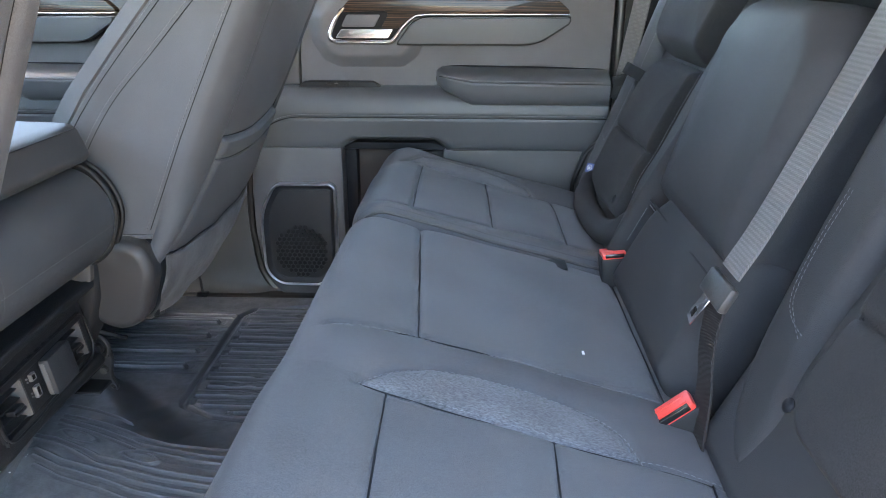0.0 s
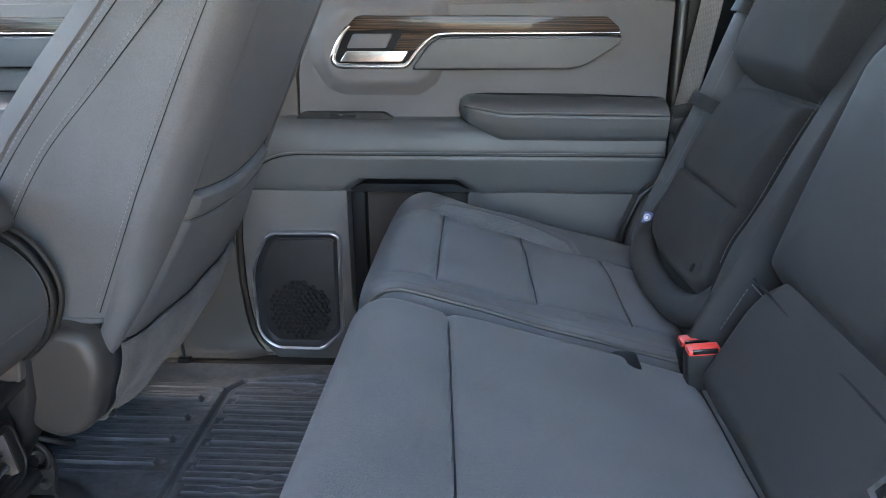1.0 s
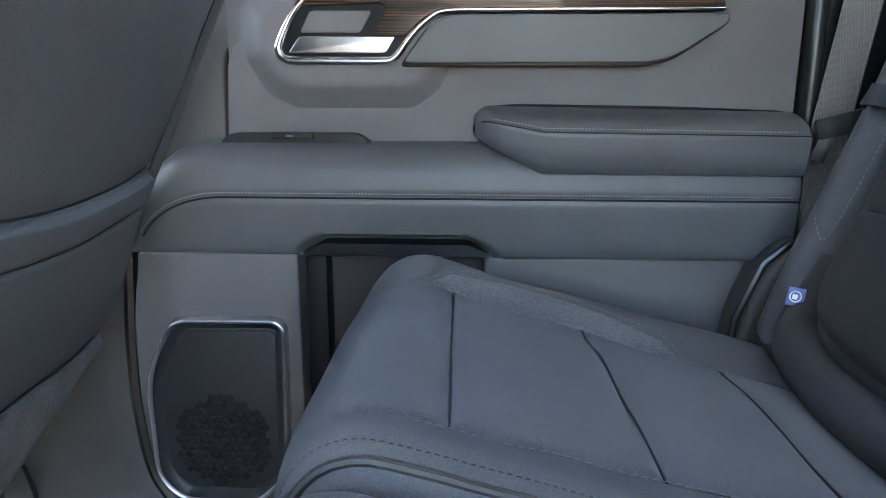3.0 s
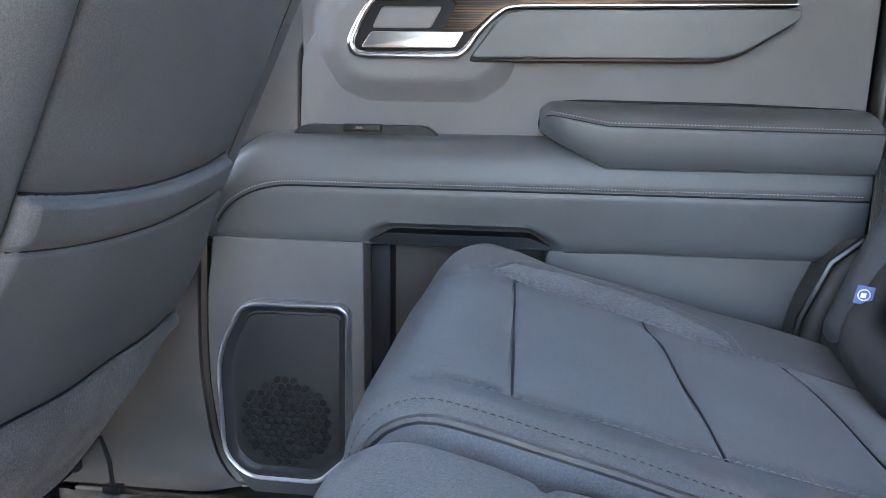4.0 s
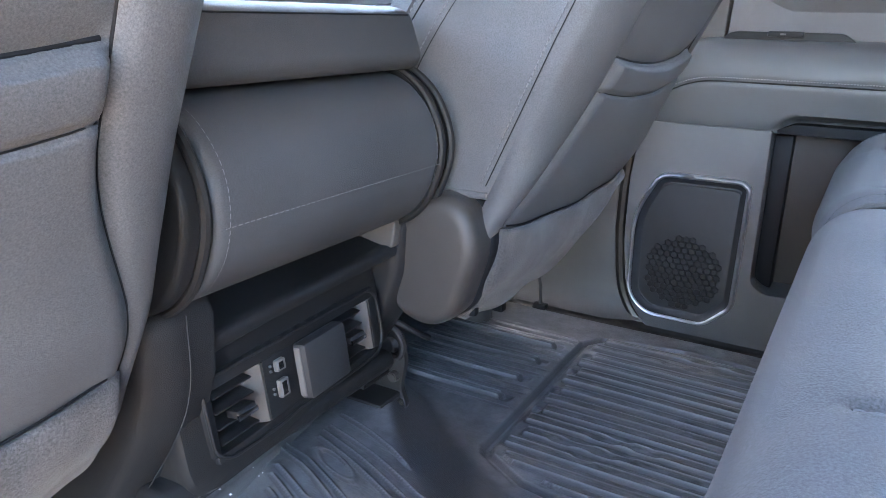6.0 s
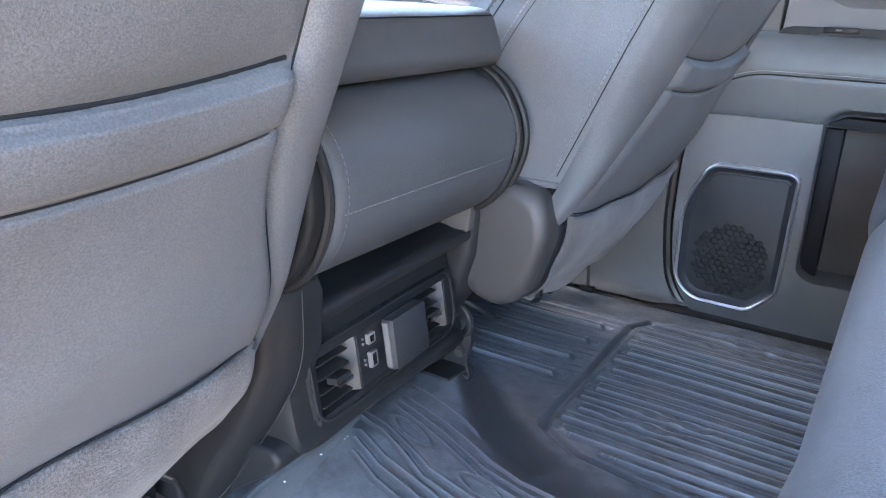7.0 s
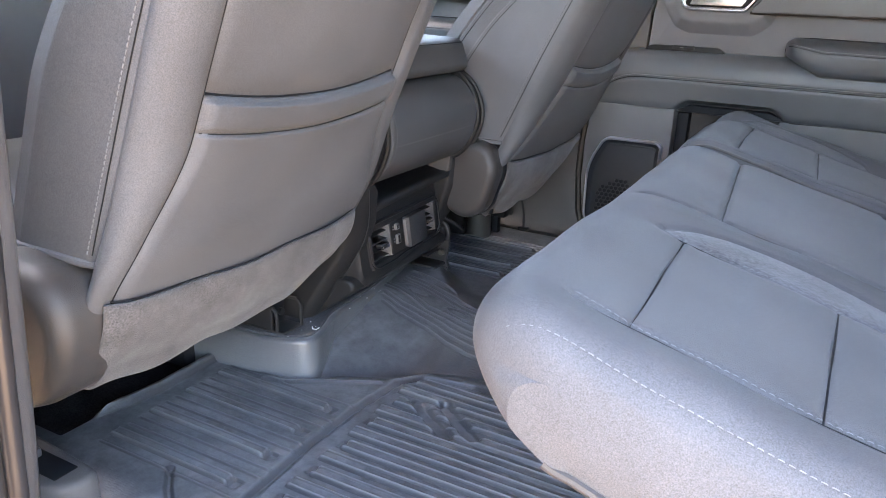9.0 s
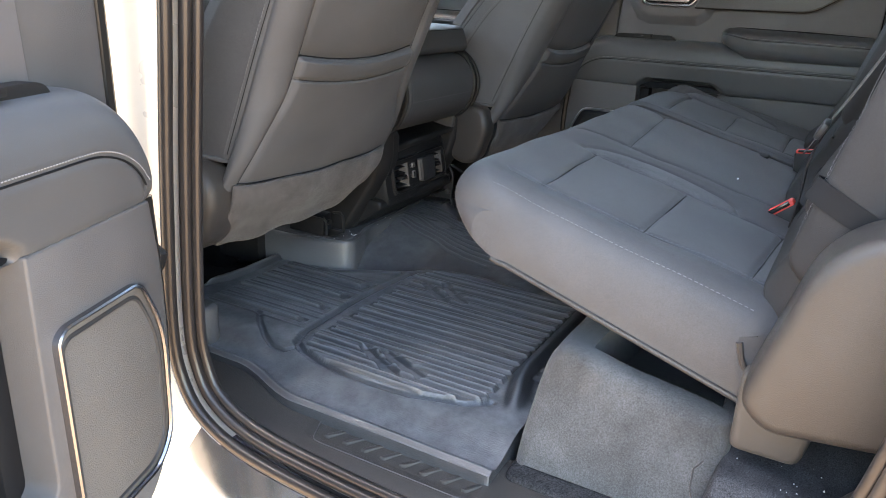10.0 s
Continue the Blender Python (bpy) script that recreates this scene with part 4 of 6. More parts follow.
    P2, top2 = cushion(b, 0.212, 0.690, 0.036, 0.050, lines2, [[(-0.10, 0.268), (0.34, 0.297), (0.34, 0.57), (0.0, 0.594), (-0.09, 0.59)]], felt2, lambda y: 0.010 * np.exp(-((y - 0.575) / 0.05) ** 2) - 0.006 * np.exp(-((y - 0.655) / 0.035) ** 2) - 0.004 * np.exp(-((y - 0.245) / 0.03) ** 2), (0.012, 0.03), lambda y: 0.002 + 0 * y)
    for pts, sh in ((felt2[:7], 0.003), (i2, -0.004), (o2, -0.003)):
        stitches(along(top2, [(x, y + sh) for x, y in pts]), b, (0.25, 0, 1), 0.0045, 0.0026, 0.0007, 0.0008)
    edge = P2[28:-24:3, 3]
    tube("edge_piping", [tuple(p) for p in edge], 0.0032, COVER, b, 8)
    stitches([tuple(p) for p in P2[28:-24:4, 5] + np.array([0, 0, 0.0012])], b, (0.1, -0.5, 1), 0.0028, 0.0022, 0.0004, 0.0003, PIPING)
    # slot for the centre buckle
    rbox("buckle_slot", (0.190, 0.160, 0.296), (0.222, 0.204, 0.3120), PIPING, a, 0.006)
    return a, b


seat_wide, seat_single = bench()

UP, FWD = np.array((0.4327, 0.0, 0.9015)), np.array((-0.9015, 0.0, 0.4327))
BACK0 = np.array((0.30, 0.0, 0.318))


def back_at(y, h, f=0.0):
    return BACK0 + np.array((0, y, 0)) + UP * h + FWD * f


def pillow(name, root, y0, y1, h0, h1, front, depth, r, mat, lines=(), regions=(), step=0.005, label="", groove=0.005, tilt=0.0):
    """A padded panel on the slope of the backrest; its face stands `front` before that slope and is `depth` thick."""
    ys, hs = np.linspace(y0, y1, int((y1 - y0) / step) + 2), np.linspace(h0, h1, int((h1 - h0) / step) + 2)
    # crowd rows at the rims so that they stay round
    def crowd(v, a, b):
        e = np.array([0.0, 0.02, 0.07, 0.16, 0.3, 0.5, 0.75]) * r
        return np.unique(np.concatenate([a + e, b - e, v[(v > a + r) & (v < b - r)]]))
    ys, hs = crowd(ys, y0, y1), crowd(hs, h0, h1)
    Yg, Hg = np.meshgrid(ys, hs, indexing="ij")
    dy, dh = np.minimum(Yg - y0, y1 - Yg), np.minimum(Hg - h0, h1 - Hg)
    f = lambda d: np.sqrt(np.clip(1 - (1 - np.clip(d / r, 0, 1)) ** 2, 0, 1))
    T = depth * f(dy) * f(dh) - depth + tilt * Hg
    if lines:
        D = near_lines(Yg, Hg, lines)
        T -= groove * np.exp(-(D / 0.0034) ** 2) + 0.8 * groove * np.exp(-D / 0.022)
    T += 0.0015 * np.sin(Yg * 29 + 1) * np.sin(Hg * 21)
    P = BACK0 + UP * Hg[..., None] + FWD * (front + T)[..., None]
    P[..., 1] += Yg
    for line in lines:
        if len(line) > 2:
            continue
        c = np.linspace((*line[0], 0), (*line[1], 0), 20)
        k = [np.argmin((Yg - q[0]) ** 2 + (Hg - q[1]) ** 2) for q in c]
        tube("seam", [tuple(BACK0 + np.array((0, q[0], 0)) + UP * q[1] + FWD * (front + T.reshape(-1)[i] + 0.0005)) for q, i in zip(c, k) if h0 + 0.01 < q[1] < h1 - 0.01 and y0 + 0.01 < q[0] < y1 - 0.01], 0.0013, PIPING, root, 6)
    cy, ch = (Yg[:-1, :-1] + Yg[1:, 1:]) / 2, (Hg[:-1, :-1] + Hg[1:, 1:]) / 2
    rest = np.ones(cy.shape, bool)
    base = None
    for nm, poly, m2, lb in regions:
        m = inside(cy, ch, poly) & rest
        rest &= ~m
        grid(nm, P, m2, root, m, lb)
    return grid(name, P, mat, root, rest, label)


def pad(name, root, outline, front, depth, r, mat, lines=(), label="", corner=0.012, tilt=0.0, puff=0.0, groove=0.005):
    """A padded panel with an outline (y, h) on the slope of the backrest; its face stands `front` before that slope."""
    o = np.array(fillet(outline, corner, 6))
    o = np.concatenate([o, o[:1]])
    s = np.concatenate([[0], np.cumsum(np.linalg.norm(np.diff(o, axis=0), axis=1))])
    q = np.linspace(0, s[-1], max(40, int(s[-1] / 0.006)))
    o = np.stack([np.interp(q, s, o[:, k]) for k in range(2)], -1)
    c = (o.min(0) + o.max(0)) / 2
    k = 1 - np.linspace(0, 1, 40) ** 1.7
    k[-1] = 0.004
    Q = c + (o - c)[None] * k[:, None, None]
    Yg, Hg = Q[..., 0], Q[..., 1]
    d = near_lines(Yg, Hg, [[tuple(p) for p in o[::2]] + [tuple(o[0])]])
    d[0] = 0
    T = front - depth + depth * np.sqrt(np.clip(1 - (1 - np.clip(d / r, 0, 1)) ** 2, 0, 1)) + puff * smooth(0, 0.10, d) + tilt * (Hg - o[:, 1].min()) + 0.0013 * np.sin(Yg * 29 + 1) * np.sin(Hg * 23)
    if lines:
        D = near_lines(Yg, Hg, lines)
        T -= groove * np.exp(-(D / 0.0034) ** 2) + 0.8 * groove * np.exp(-D / 0.022)
    P = BACK0 + UP * Hg[..., None] + FWD * T[..., None]
    P[..., 1] += Yg
    for line in lines:
        pts = []
        for w in np.linspace(0.03, 0.97, 20):
            y, h = (np.array(line[0]) * (1 - w) + np.array(line[1]) * w)
            pts.append(tuple(back_at(y, h, T.reshape(-1)[np.argmin((Yg - y) ** 2 + (Hg - h) ** 2)] + 0.0005)))
        tube("seam", pts, 0.0013, PIPING, root, 6)
    LAST[:] = [Yg, Hg, T]
    return grid(name, P, mat, root, None, label)


LAST = []


def on_pad(y, h, lift=0.0):
    """The place at (y, h) on the padded panel that was built last."""
    Yg, Hg, T = LAST
    return tuple(back_at(y, h, T.reshape(-1)[np.argmin((Yg - y) ** 2 + (Hg - h) ** 2)] + lift))


def strip(name, pts, width, across, mat, parent, thick=0.0013, label=""):
    """A flat band along pts, its width along the vector across."""
    c = spline(pts, 0.008)
    w = np.array(across, float) / np.linalg.norm(across) * width / 2
    tan = np.gradient(c, axis=0)
    nrm = np.cross(tan, w)
    nrm /= np.linalg.norm(nrm, axis=1)[:, None]
    n = len(c)
    verts = [*(c - w + nrm * thick), *(c + w + nrm * thick), *(c + w - nrm * thick), *(c - w - nrm * thick)]
    faces = []
    for i in range(n - 1):
        for k in range(4):
            a, b = k * n + i, ((k + 1) % 4) * n + i
            faces.append((a, b, b + 1, a + 1))
    faces += [(0, n, 2 * n, 3 * n), (n - 1, 2 * n - 1, 3 * n - 1, 4 * n - 1)]
    return obj(name, verts, faces, mat, parent, True, label)


def backrests():
    # driver-side two-thirds with the centre armrest
    a = seat_wide
    pad("backrest_pad", a, [(-0.600, -0.05), (-0.600, 0.62), (-0.205, 0.62), (-0.205, -0.05)], -0.020, 0.10, 0.04, SHADED_BACK)
    pad("inner_bolster", a, [(-0.192, 0.62), (-0.200, 0.20), (-0.212, 0.10), (-0.226, 0.045), (-0.250, 0.000), (-0.30, -0.03), (-0.350, -0.03), (-0.354, 0.072), (-0.335, 0.105), (-0.331, 0.18), (-0.329, 0.62)], -0.022, 0.10, 0.040, SHADED_BACK, corner=0.03, tilt=0.09)
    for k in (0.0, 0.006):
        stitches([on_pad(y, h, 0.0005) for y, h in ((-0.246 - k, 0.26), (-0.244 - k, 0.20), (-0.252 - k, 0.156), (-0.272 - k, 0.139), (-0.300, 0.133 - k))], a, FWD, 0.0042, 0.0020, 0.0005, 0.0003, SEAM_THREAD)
    pad("lower_roll", a, [(-0.30, -0.05), (-0.335, 0.066), (-0.575, 0.066), (-0.585, -0.05)], -0.030, 0.09, 0.035, SHADED_BACK)
    pad("outer_bolster", a, [(-0.552, 0.62), (-0.555, 0.05), (-0.575, 0.01), (-0.612, 0.01), (-0.612, 0.62)], -0.022, 0.11, 0.028, SHADED_BACK, corner=0.02, tilt=0.20)
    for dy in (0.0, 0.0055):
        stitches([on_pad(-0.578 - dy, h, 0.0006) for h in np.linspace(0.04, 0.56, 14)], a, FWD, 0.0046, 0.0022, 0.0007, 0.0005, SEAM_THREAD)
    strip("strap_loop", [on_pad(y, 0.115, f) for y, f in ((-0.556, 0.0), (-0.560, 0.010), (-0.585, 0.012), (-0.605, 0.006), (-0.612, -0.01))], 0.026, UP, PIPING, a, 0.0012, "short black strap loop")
    pad("back_insert", a, [(-0.333, 0.62), (-0.334, 0.11), (-0.349, 0.082), (-0.372, 0.069), (-0.56, 0.069), (-0.566, 0.62)], 0.001, 0.05, 0.016, SHADED_CLOTH, [[(-0.334, 0.179), (-0.563, 0.186)]], "woven insert, darkened for shade")
    pad("backrest_lower_pad", a, [(-0.175, -0.05), (-0.175, 0.170), (0.120, 0.170), (0.176, 0.120), (0.190, 0.085), (0.192, 0.04), (0.188, -0.05)], 0.008, 0.09, 0.046, SHADED_BACK, corner=0.03)
    pad("armrest", a, [(-0.168, 0.104), (-0.160, 0.36), (-0.10, 0.425), (0.12, 0.425), (0.184, 0.37), (0.187, 0.104)], 0.012, 0.10, 0.045, SHADED_BACK, label="folded centre armrest", corner=0.03, tilt=0.16, puff=0.008)
    pad("centre_head_pad", a, [(-0.150, 0.435), (-0.150, 0.64), (0.188, 0.64), (0.188, 0.435)], 0.045, 0.10, 0.04, SHADED_BACK)
    tube("gap_seam", [tuple(back_at(y, 0.105, 0.006)) for y in np.linspace(-0.155, 0.180, 12)], 0.0022, PIPING, a, 6)
    stitches([tuple(back_at(0.180, h, 0.004)) for h in (0.092, 0.06, 0.03)], a, FWD, 0.0045, 0.0020, 0.0009, 0.001, SEAM_THREAD)
    stitches([tuple(back_at(y, 0.098, 0.002)) for y in (0.182, 0.165, 0.14)], a, FWD, 0.0045, 0.0020, 0.0009, 0.001, SEAM_THREAD)
    rbox("back_shell", (-0.03, -0.62, -0.05), (0.0, 0.21, 0.62), PLASTIC, a, 0.01, m=Matrix(((UP[2], 0, UP[0], 0.40), (0, 1, 0, 0), (-UP[0], 0, UP[2], 0.24), (0, 0, 0, 1))))
    thing_button(a, -0.352, 0.089, 0.000)
    # passenger-side third with its head pad
    b = seat_single
    pad("backrest_pad", b, [(0.205, -0.05), (0.205, 0.62), (0.700, 0.62), (0.700, -0.05)], -0.010, 0.10, 0.036, SHADED_BACK)
    # bolster and melange panel in a darker tone that stands in for weak light
    pillow("outer_bolster", b, 0.597, 0.704, -0.05, 0.62, 0.000, 0.13, 0.046, SHADED_VINYL, (),
           [("melange_insert", [(0.612, 0.098), (0.632, 0.110), (0.655, 0.130), (0.672, 0.175), (0.676, 0.56), (0.606, 0.56), (0.606, 0.10)], SHADED_VINYL, "melange cloth edge panel, darkened for shade")], step=0.0022, tilt=0.10)
    pad("back_insert", b, [(0.296, 0.305), (0.303, 0.16), (0.295, 0.105), (0.272, 0.052), (0.298, 0.026), (0.46, 0.016), (0.55, 0.022), (0.583, 0.05), (0.600, 0.13), (0.596, 0.22), (0.580, 0.285), (0.545, 0.303)], 0.014, 0.05, 0.022, SHADED_CLOTH, [[(0.303, 0.152), (0.600, 0.146)]], "woven insert, darkened for shade", corner=0.02, puff=0.004)
    pad("head_pad", b, [(0.262, 0.306), (0.545, 0.303), (0.580, 0.318), (0.603, 0.36), (0.615, 0.62), (0.255, 0.62)], 0.040, 0.07, 0.030, SHADED_CLOTH, label="low padded headrest", corner=0.03, puff=0.006, tilt=0.05)
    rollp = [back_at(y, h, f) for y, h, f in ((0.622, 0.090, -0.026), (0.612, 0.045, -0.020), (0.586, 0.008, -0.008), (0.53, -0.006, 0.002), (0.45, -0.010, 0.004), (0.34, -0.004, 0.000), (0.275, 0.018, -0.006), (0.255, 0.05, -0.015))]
    tube("lower_roll", [tuple(q) for q in spline(rollp, 0.008)], 0.023, SHADED_BACK, b, 16)
    pad("inner_bolster", b, [(0.210, 0.62), (0.288, 0.62), (0.292, 0.25), (0.283, 0.165), (0.289, 0.112), (0.262, 0.05), (0.25, -0.04), (0.210, -0.04)], 0.010, 0.06, 0.024, SHADED_BACK, corner=0.02)
    stitches([tuple(back_at(y, h, 0.007)) for y, h in ((0.280, 0.40), (0.283, 0.25), (0.275, 0.165), (0.280, 0.118), (0.270, 0.085))], b, FWD, 0.0044, 0.0022, 0.0007, 0.0008, SEAM_THREAD)
    stitches([tuple(back_at(y, h, 0.001 + 0.10 * h - f)) for y, h, f in ((0.614, 0.40, 0.012), (0.614, 0.2, 0.012), (0.618, 0.110, 0.008), (0.634, 0.112, 0.002), (0.655, 0.132, 0.0))], b, FWD, 0.004, 0.0024, 0.0006, 0.0008)
    rbox("back_shell", (-0.03, 0.225, -0.05), (0.0, 0.66, 0.62), PLASTIC, b, 0.01, m=Matrix(((UP[2], 0, UP[0], 0.40), (0, 1, 0, 0), (-UP[0], 0, UP[2], 0.24), (0, 0, 0, 1))))
    thing_button(b, 0.322, 0.057, 0.014)
    # blue tag sewn in the edge seam
    t = back_at(0.604, 0.042, 0.007)
    tag = rbox("tag", (-0.0012, -0.0085, -0.0095), (0.0012, 0.0085, 0.0095), BLUE, b, 0.0008, label="small blue woven tag", m=Matrix.Translation(t) @ pose(0, 0, 0, 0, 25, 48))
    tube("print", [Matrix.Translation(t) @ pose(0, 0, 0, 0, 25, 48) @ Vector((-0.0016, 0.0055 * math.cos(g), 0.0055 * math.sin(g))) for g in np.linspace(0, 2 * math.pi, 20)[:-1]], 0.0007, WHITE, tag, 5, True)
    rbox("print", (-0.0019, -0.002, -0.003), (-0.0012, 0.003, 0.002), WHITE, tag, 0.0003, m=Matrix.Translation(t) @ pose(0, 0, 0, 0, 25, 48))
    # strap loops on the passenger edge
    for h in (0.248, 0.40):
        strip("strap_loop", [tuple(back_at(y, h, f)) for y, f in ((0.594, h * 0.1 - 0.02), (0.598, h * 0.1 + 0.000), (0.606, h * 0.1 + 0.011), (0.622, h * 0.1 + 0.013), (0.638, h * 0.1 + 0.013), (0.650, h * 0.1 + 0.002))], 0.022, UP, PIPING, b, 0.0012, "short black strap loop")


def thing_button(root, y, h, f=0.0):
    """A small round snap on the lower corner of an insert."""
    p = back_at(y, h, f)
    bm = bmesh.new()
    bmesh.ops.create_uvsphere(bm, u_segments=16, v_segments=8, radius=0.007)
    M = Matrix.Translation(p) @ pose(0, 0, 0, 0, -64.4, 0) @ Matrix.Diagonal((1, 1, 0.5, 1))
    bmesh.ops.transform(bm, matrix=M, verts=bm.verts)
    return part("snap", bm, PIPING, root, "dark round snap")


backrests()


def buckle(y, x, z, turn, tip=0, label="", size=1.0):
    b = thing("seat_belt_buckle", label, "seat belt buckle", "buckles on the rear bench")
    M = Matrix.Translation((x, y, z)) @ pose(0, 0, 0, 0, turn, 0) @ pose(0, 0, 0, tip, 0, 90) @ Matrix.Scale(size, 4)
    prism_box("housing", (-0.012, -0.021, -0.075), (0.012, 0.021, 0.0), PLASTIC, b, M, 0.004)
    prism_box("button", (-0.0105, -0.0185, -0.004), (0.0105, 0.0185, 0.0055), RED, b, M, 0.0025, "red release button")
    prism_box("slot", (-0.0122, -0.014, 0.001), (-0.008, 0.014, 0.0062), GLOSS, b, M, 0.0008)
    for k in (-1, 1):
        prism_box("rib", (-0.002 + 0.004 * k, -0.014, 0.005), (0.0 + 0.004 * k, 0.014, 0.0062), RED, b, M, 0.0006)
    return b


def prism_box(name, lo, hi, mat, parent, M, bevel=0.002, label=""):
    return rbox(name, lo, hi, mat, parent, bevel, 2, label, M)


def belts():
    buckle(0.228, 0.297, 0.313, -14, 8, "black belt buckle with red button between the cushions")
    buckle(0.170, 0.290, 0.330, -14, 8, "black belt buckle with red button between the cushions")
    buckle(-0.211, 0.290, 0.300, -50, 10, "belt buckle with red button lying in the bench seam", 1.3)
    c = thing("seat_belt", "grey centre seat belt hanging over the backrest", "seat belt", "rear seat belts")
    q = lambda y, h, f: tuple(back_at(y, h, f))
    strip("webbing", [q(-0.192, 0.135, 0.026), q(-0.188, 0.20, 0.024), q(-0.170, 0.38, 0.026), q(-0.150, 0.60, 0.030), q(-0.146, 0.70, 0.0)], 0.047, (0, 1, 0), WEBBING, c)
    strip("webbing_tail", [q(-0.193, 0.114, 0.022), q(-0.200, 0.085, 0.018), q(-0.212, 0.055, 0.010), q(-0.224, 0.020, -0.006), q(-0.236, -0.03, -0.024)], 0.044, (0, 1, 0), TAIL, c, label="dark folded webbing below the tongue")
    M = Matrix(((FWD[0], 0, UP[0], 0), (0, 1, 0, 0), (FWD[2], 0, UP[2], 0), (0, 0, 0, 1)))
    T = Matrix.Translation(q(-0.194, 0.112, 0.026)) @ M
    tongue = prism_box("tongue_cover", (-0.004, -0.033, -0.012), (0.007, 0.033, 0.016), COVER, c, T, 0.004, "black plastic tongue cover")
    prism_box("tongue", (-0.001, -0.012, -0.046), (0.0015, 0.008, -0.010), CHROME, c, T @ pose(0, 0.012, 0, 14, 0, 0), 0.001, "metal tongue")
    prism_box("eye", (-0.0016, -0.006, -0.040), (0.0021, 0.002, -0.030), GLOSS, c, T @ pose(0, 0.012, 0, 14, 0, 0), 0.0005)
    # passenger belt along the rear pillar
    d = thing("seat_belt", "grey outer seat belt along the rear pillar", "seat belt", "rear seat belts")
    strip("webbing", [(0.455, 0.765, 0.98), (0.430, 0.758, 0.75), (0.402, 0.750, 0.575), (0.390, 0.745, 0.50), (0.385, 0.735, 0.38), (0.38, 0.725, 0.28)], 0.042, (1, -1.1, 0), WEBBING, d)
    prism_box("tongue_cover", (-0.030, -0.006, -0.012), (0.030, 0.006, 0.012), PLASTIC, d, Matrix.Translation((0.392, 0.712, 0.525)) @ pose(0, 0, 0, 0, -18, -19), 0.004, "black plastic tongue cover")
    prism_box("tongue", (-0.008, -0.0012, -0.044), (0.008, 0.0012, -0.010), STEEL, d, Matrix.Translation((0.380, 0.712, 0.525)) @ pose(0, 0, 0, 0, 18, -19), 0.001, "metal tongue")


belts()


def seat_side_trims():
    n = thing("seat_side_trim", "rounded charcoal plastic trim beside the rear bench", "trim panel", "side trims of the rear bench")
    out = fillet([(0.316, 0.205), (0.348, 0.174), (0.47, 0.188), (0.50, 0.30), (0.515, 0.425), (0.46, 0.424), (0.405, 0.411), (0.364, 0.370)], [0.02, 0.02, 0.02, 0.02, 0.03, 0.04, 0.05, 0.05], 6)
    prism("panel", out, "y", -0.63, -0.715, COVER, n, 0.024, 5)
    prism("foot", fillet([(0.312, 0.105), (0.312, 0.21), (0.36, 0.21), (0.40, 0.15), (0.39, 0.105)], 0.012, 3), "y", -0.56, -0.645, TAUPE, n, 0.01)
    f = thing("seat_side_trim", "charcoal plastic trim between bench and passenger door", "trim panel", "side trims of the rear bench")
    prism("panel", fillet([(0.285, 0.18), (0.296, 0.30), (0.322, 0.365), (0.35, 0.392), (0.41, 0.39), (0.42, 0.18)], 0.03, 5), "y", 0.77, 0.702, COVER, f, 0.02, 4)
    tube("edge", [(0.284, 0.715, 0.20), (0.294, 0.715, 0.30), (0.320, 0.715, 0.366), (0.352, 0.715, 0.394)], 0.005, SEAL, f, 8)


seat_side_trims()


def carpet_box():
    """Carpeted storage riser under the cushion."""
    b = thing("storage_riser", "worn grey carpeted riser under the rear bench", "under-seat riser")
    for y0, y1 in ((-0.625, -0.18), (0.22, 0.64)):
        prof = spline([(0.044, -0.02), (0.046, 0.04), (0.052, 0.10), (0.064, 0.142), (0.086, 0.162), (0.115, 0.163), (0.18, 0.148), (0.295, 0.122), (0.31, 0.10), (0.312, -0.02)], 0.005)
        ys = np.concatenate([np.linspace(y0, y0 + 0.03, 8), np.linspace(y0 + 0.034, y1, 90)])
        ins = roundover(ys - y0, 0.028)
        cen = prof.mean(0)
        P = np.zeros((len(prof), len(ys), 3))
        for j, (y, d) in enumerate(zip(ys, ins)):
            v = cen - prof
            q = prof + v / np.linalg.norm(v, axis=1)[:, None] * d
            P[:, j] = np.stack([q[:, 0], np.full(len(q), y), q[:, 1]], -1)
        P[..., 1] -= 0.045 * smooth(0.13, -0.02, P[..., 2]) * smooth(y0 + 0.10, y0, P[..., 1]) * (y0 < 0)
        hollow = (P[..., 0] > 0.125) & (P[..., 0] < 0.288) & (P[..., 1] > y0 + 0.042) & (P[..., 2] > 0.09)
        P[..., 2] = np.where(hollow, 0.055, P[..., 2])
        P += 0.0022 * np.sin(P[..., [1]] * 41 + P[..., [0]] * 23) * np.array((1, 0, 1))
        grid("carpet_cover", P, RISER, b)
        loop = P[:, 0]
        obj("carpet_end", [*loop, loop.mean(0)], [(i, (i + 1) % len(loop), len(loop)) for i in range(len(loop))], RISER, b)


carpet_box()

# ---- front seats ----


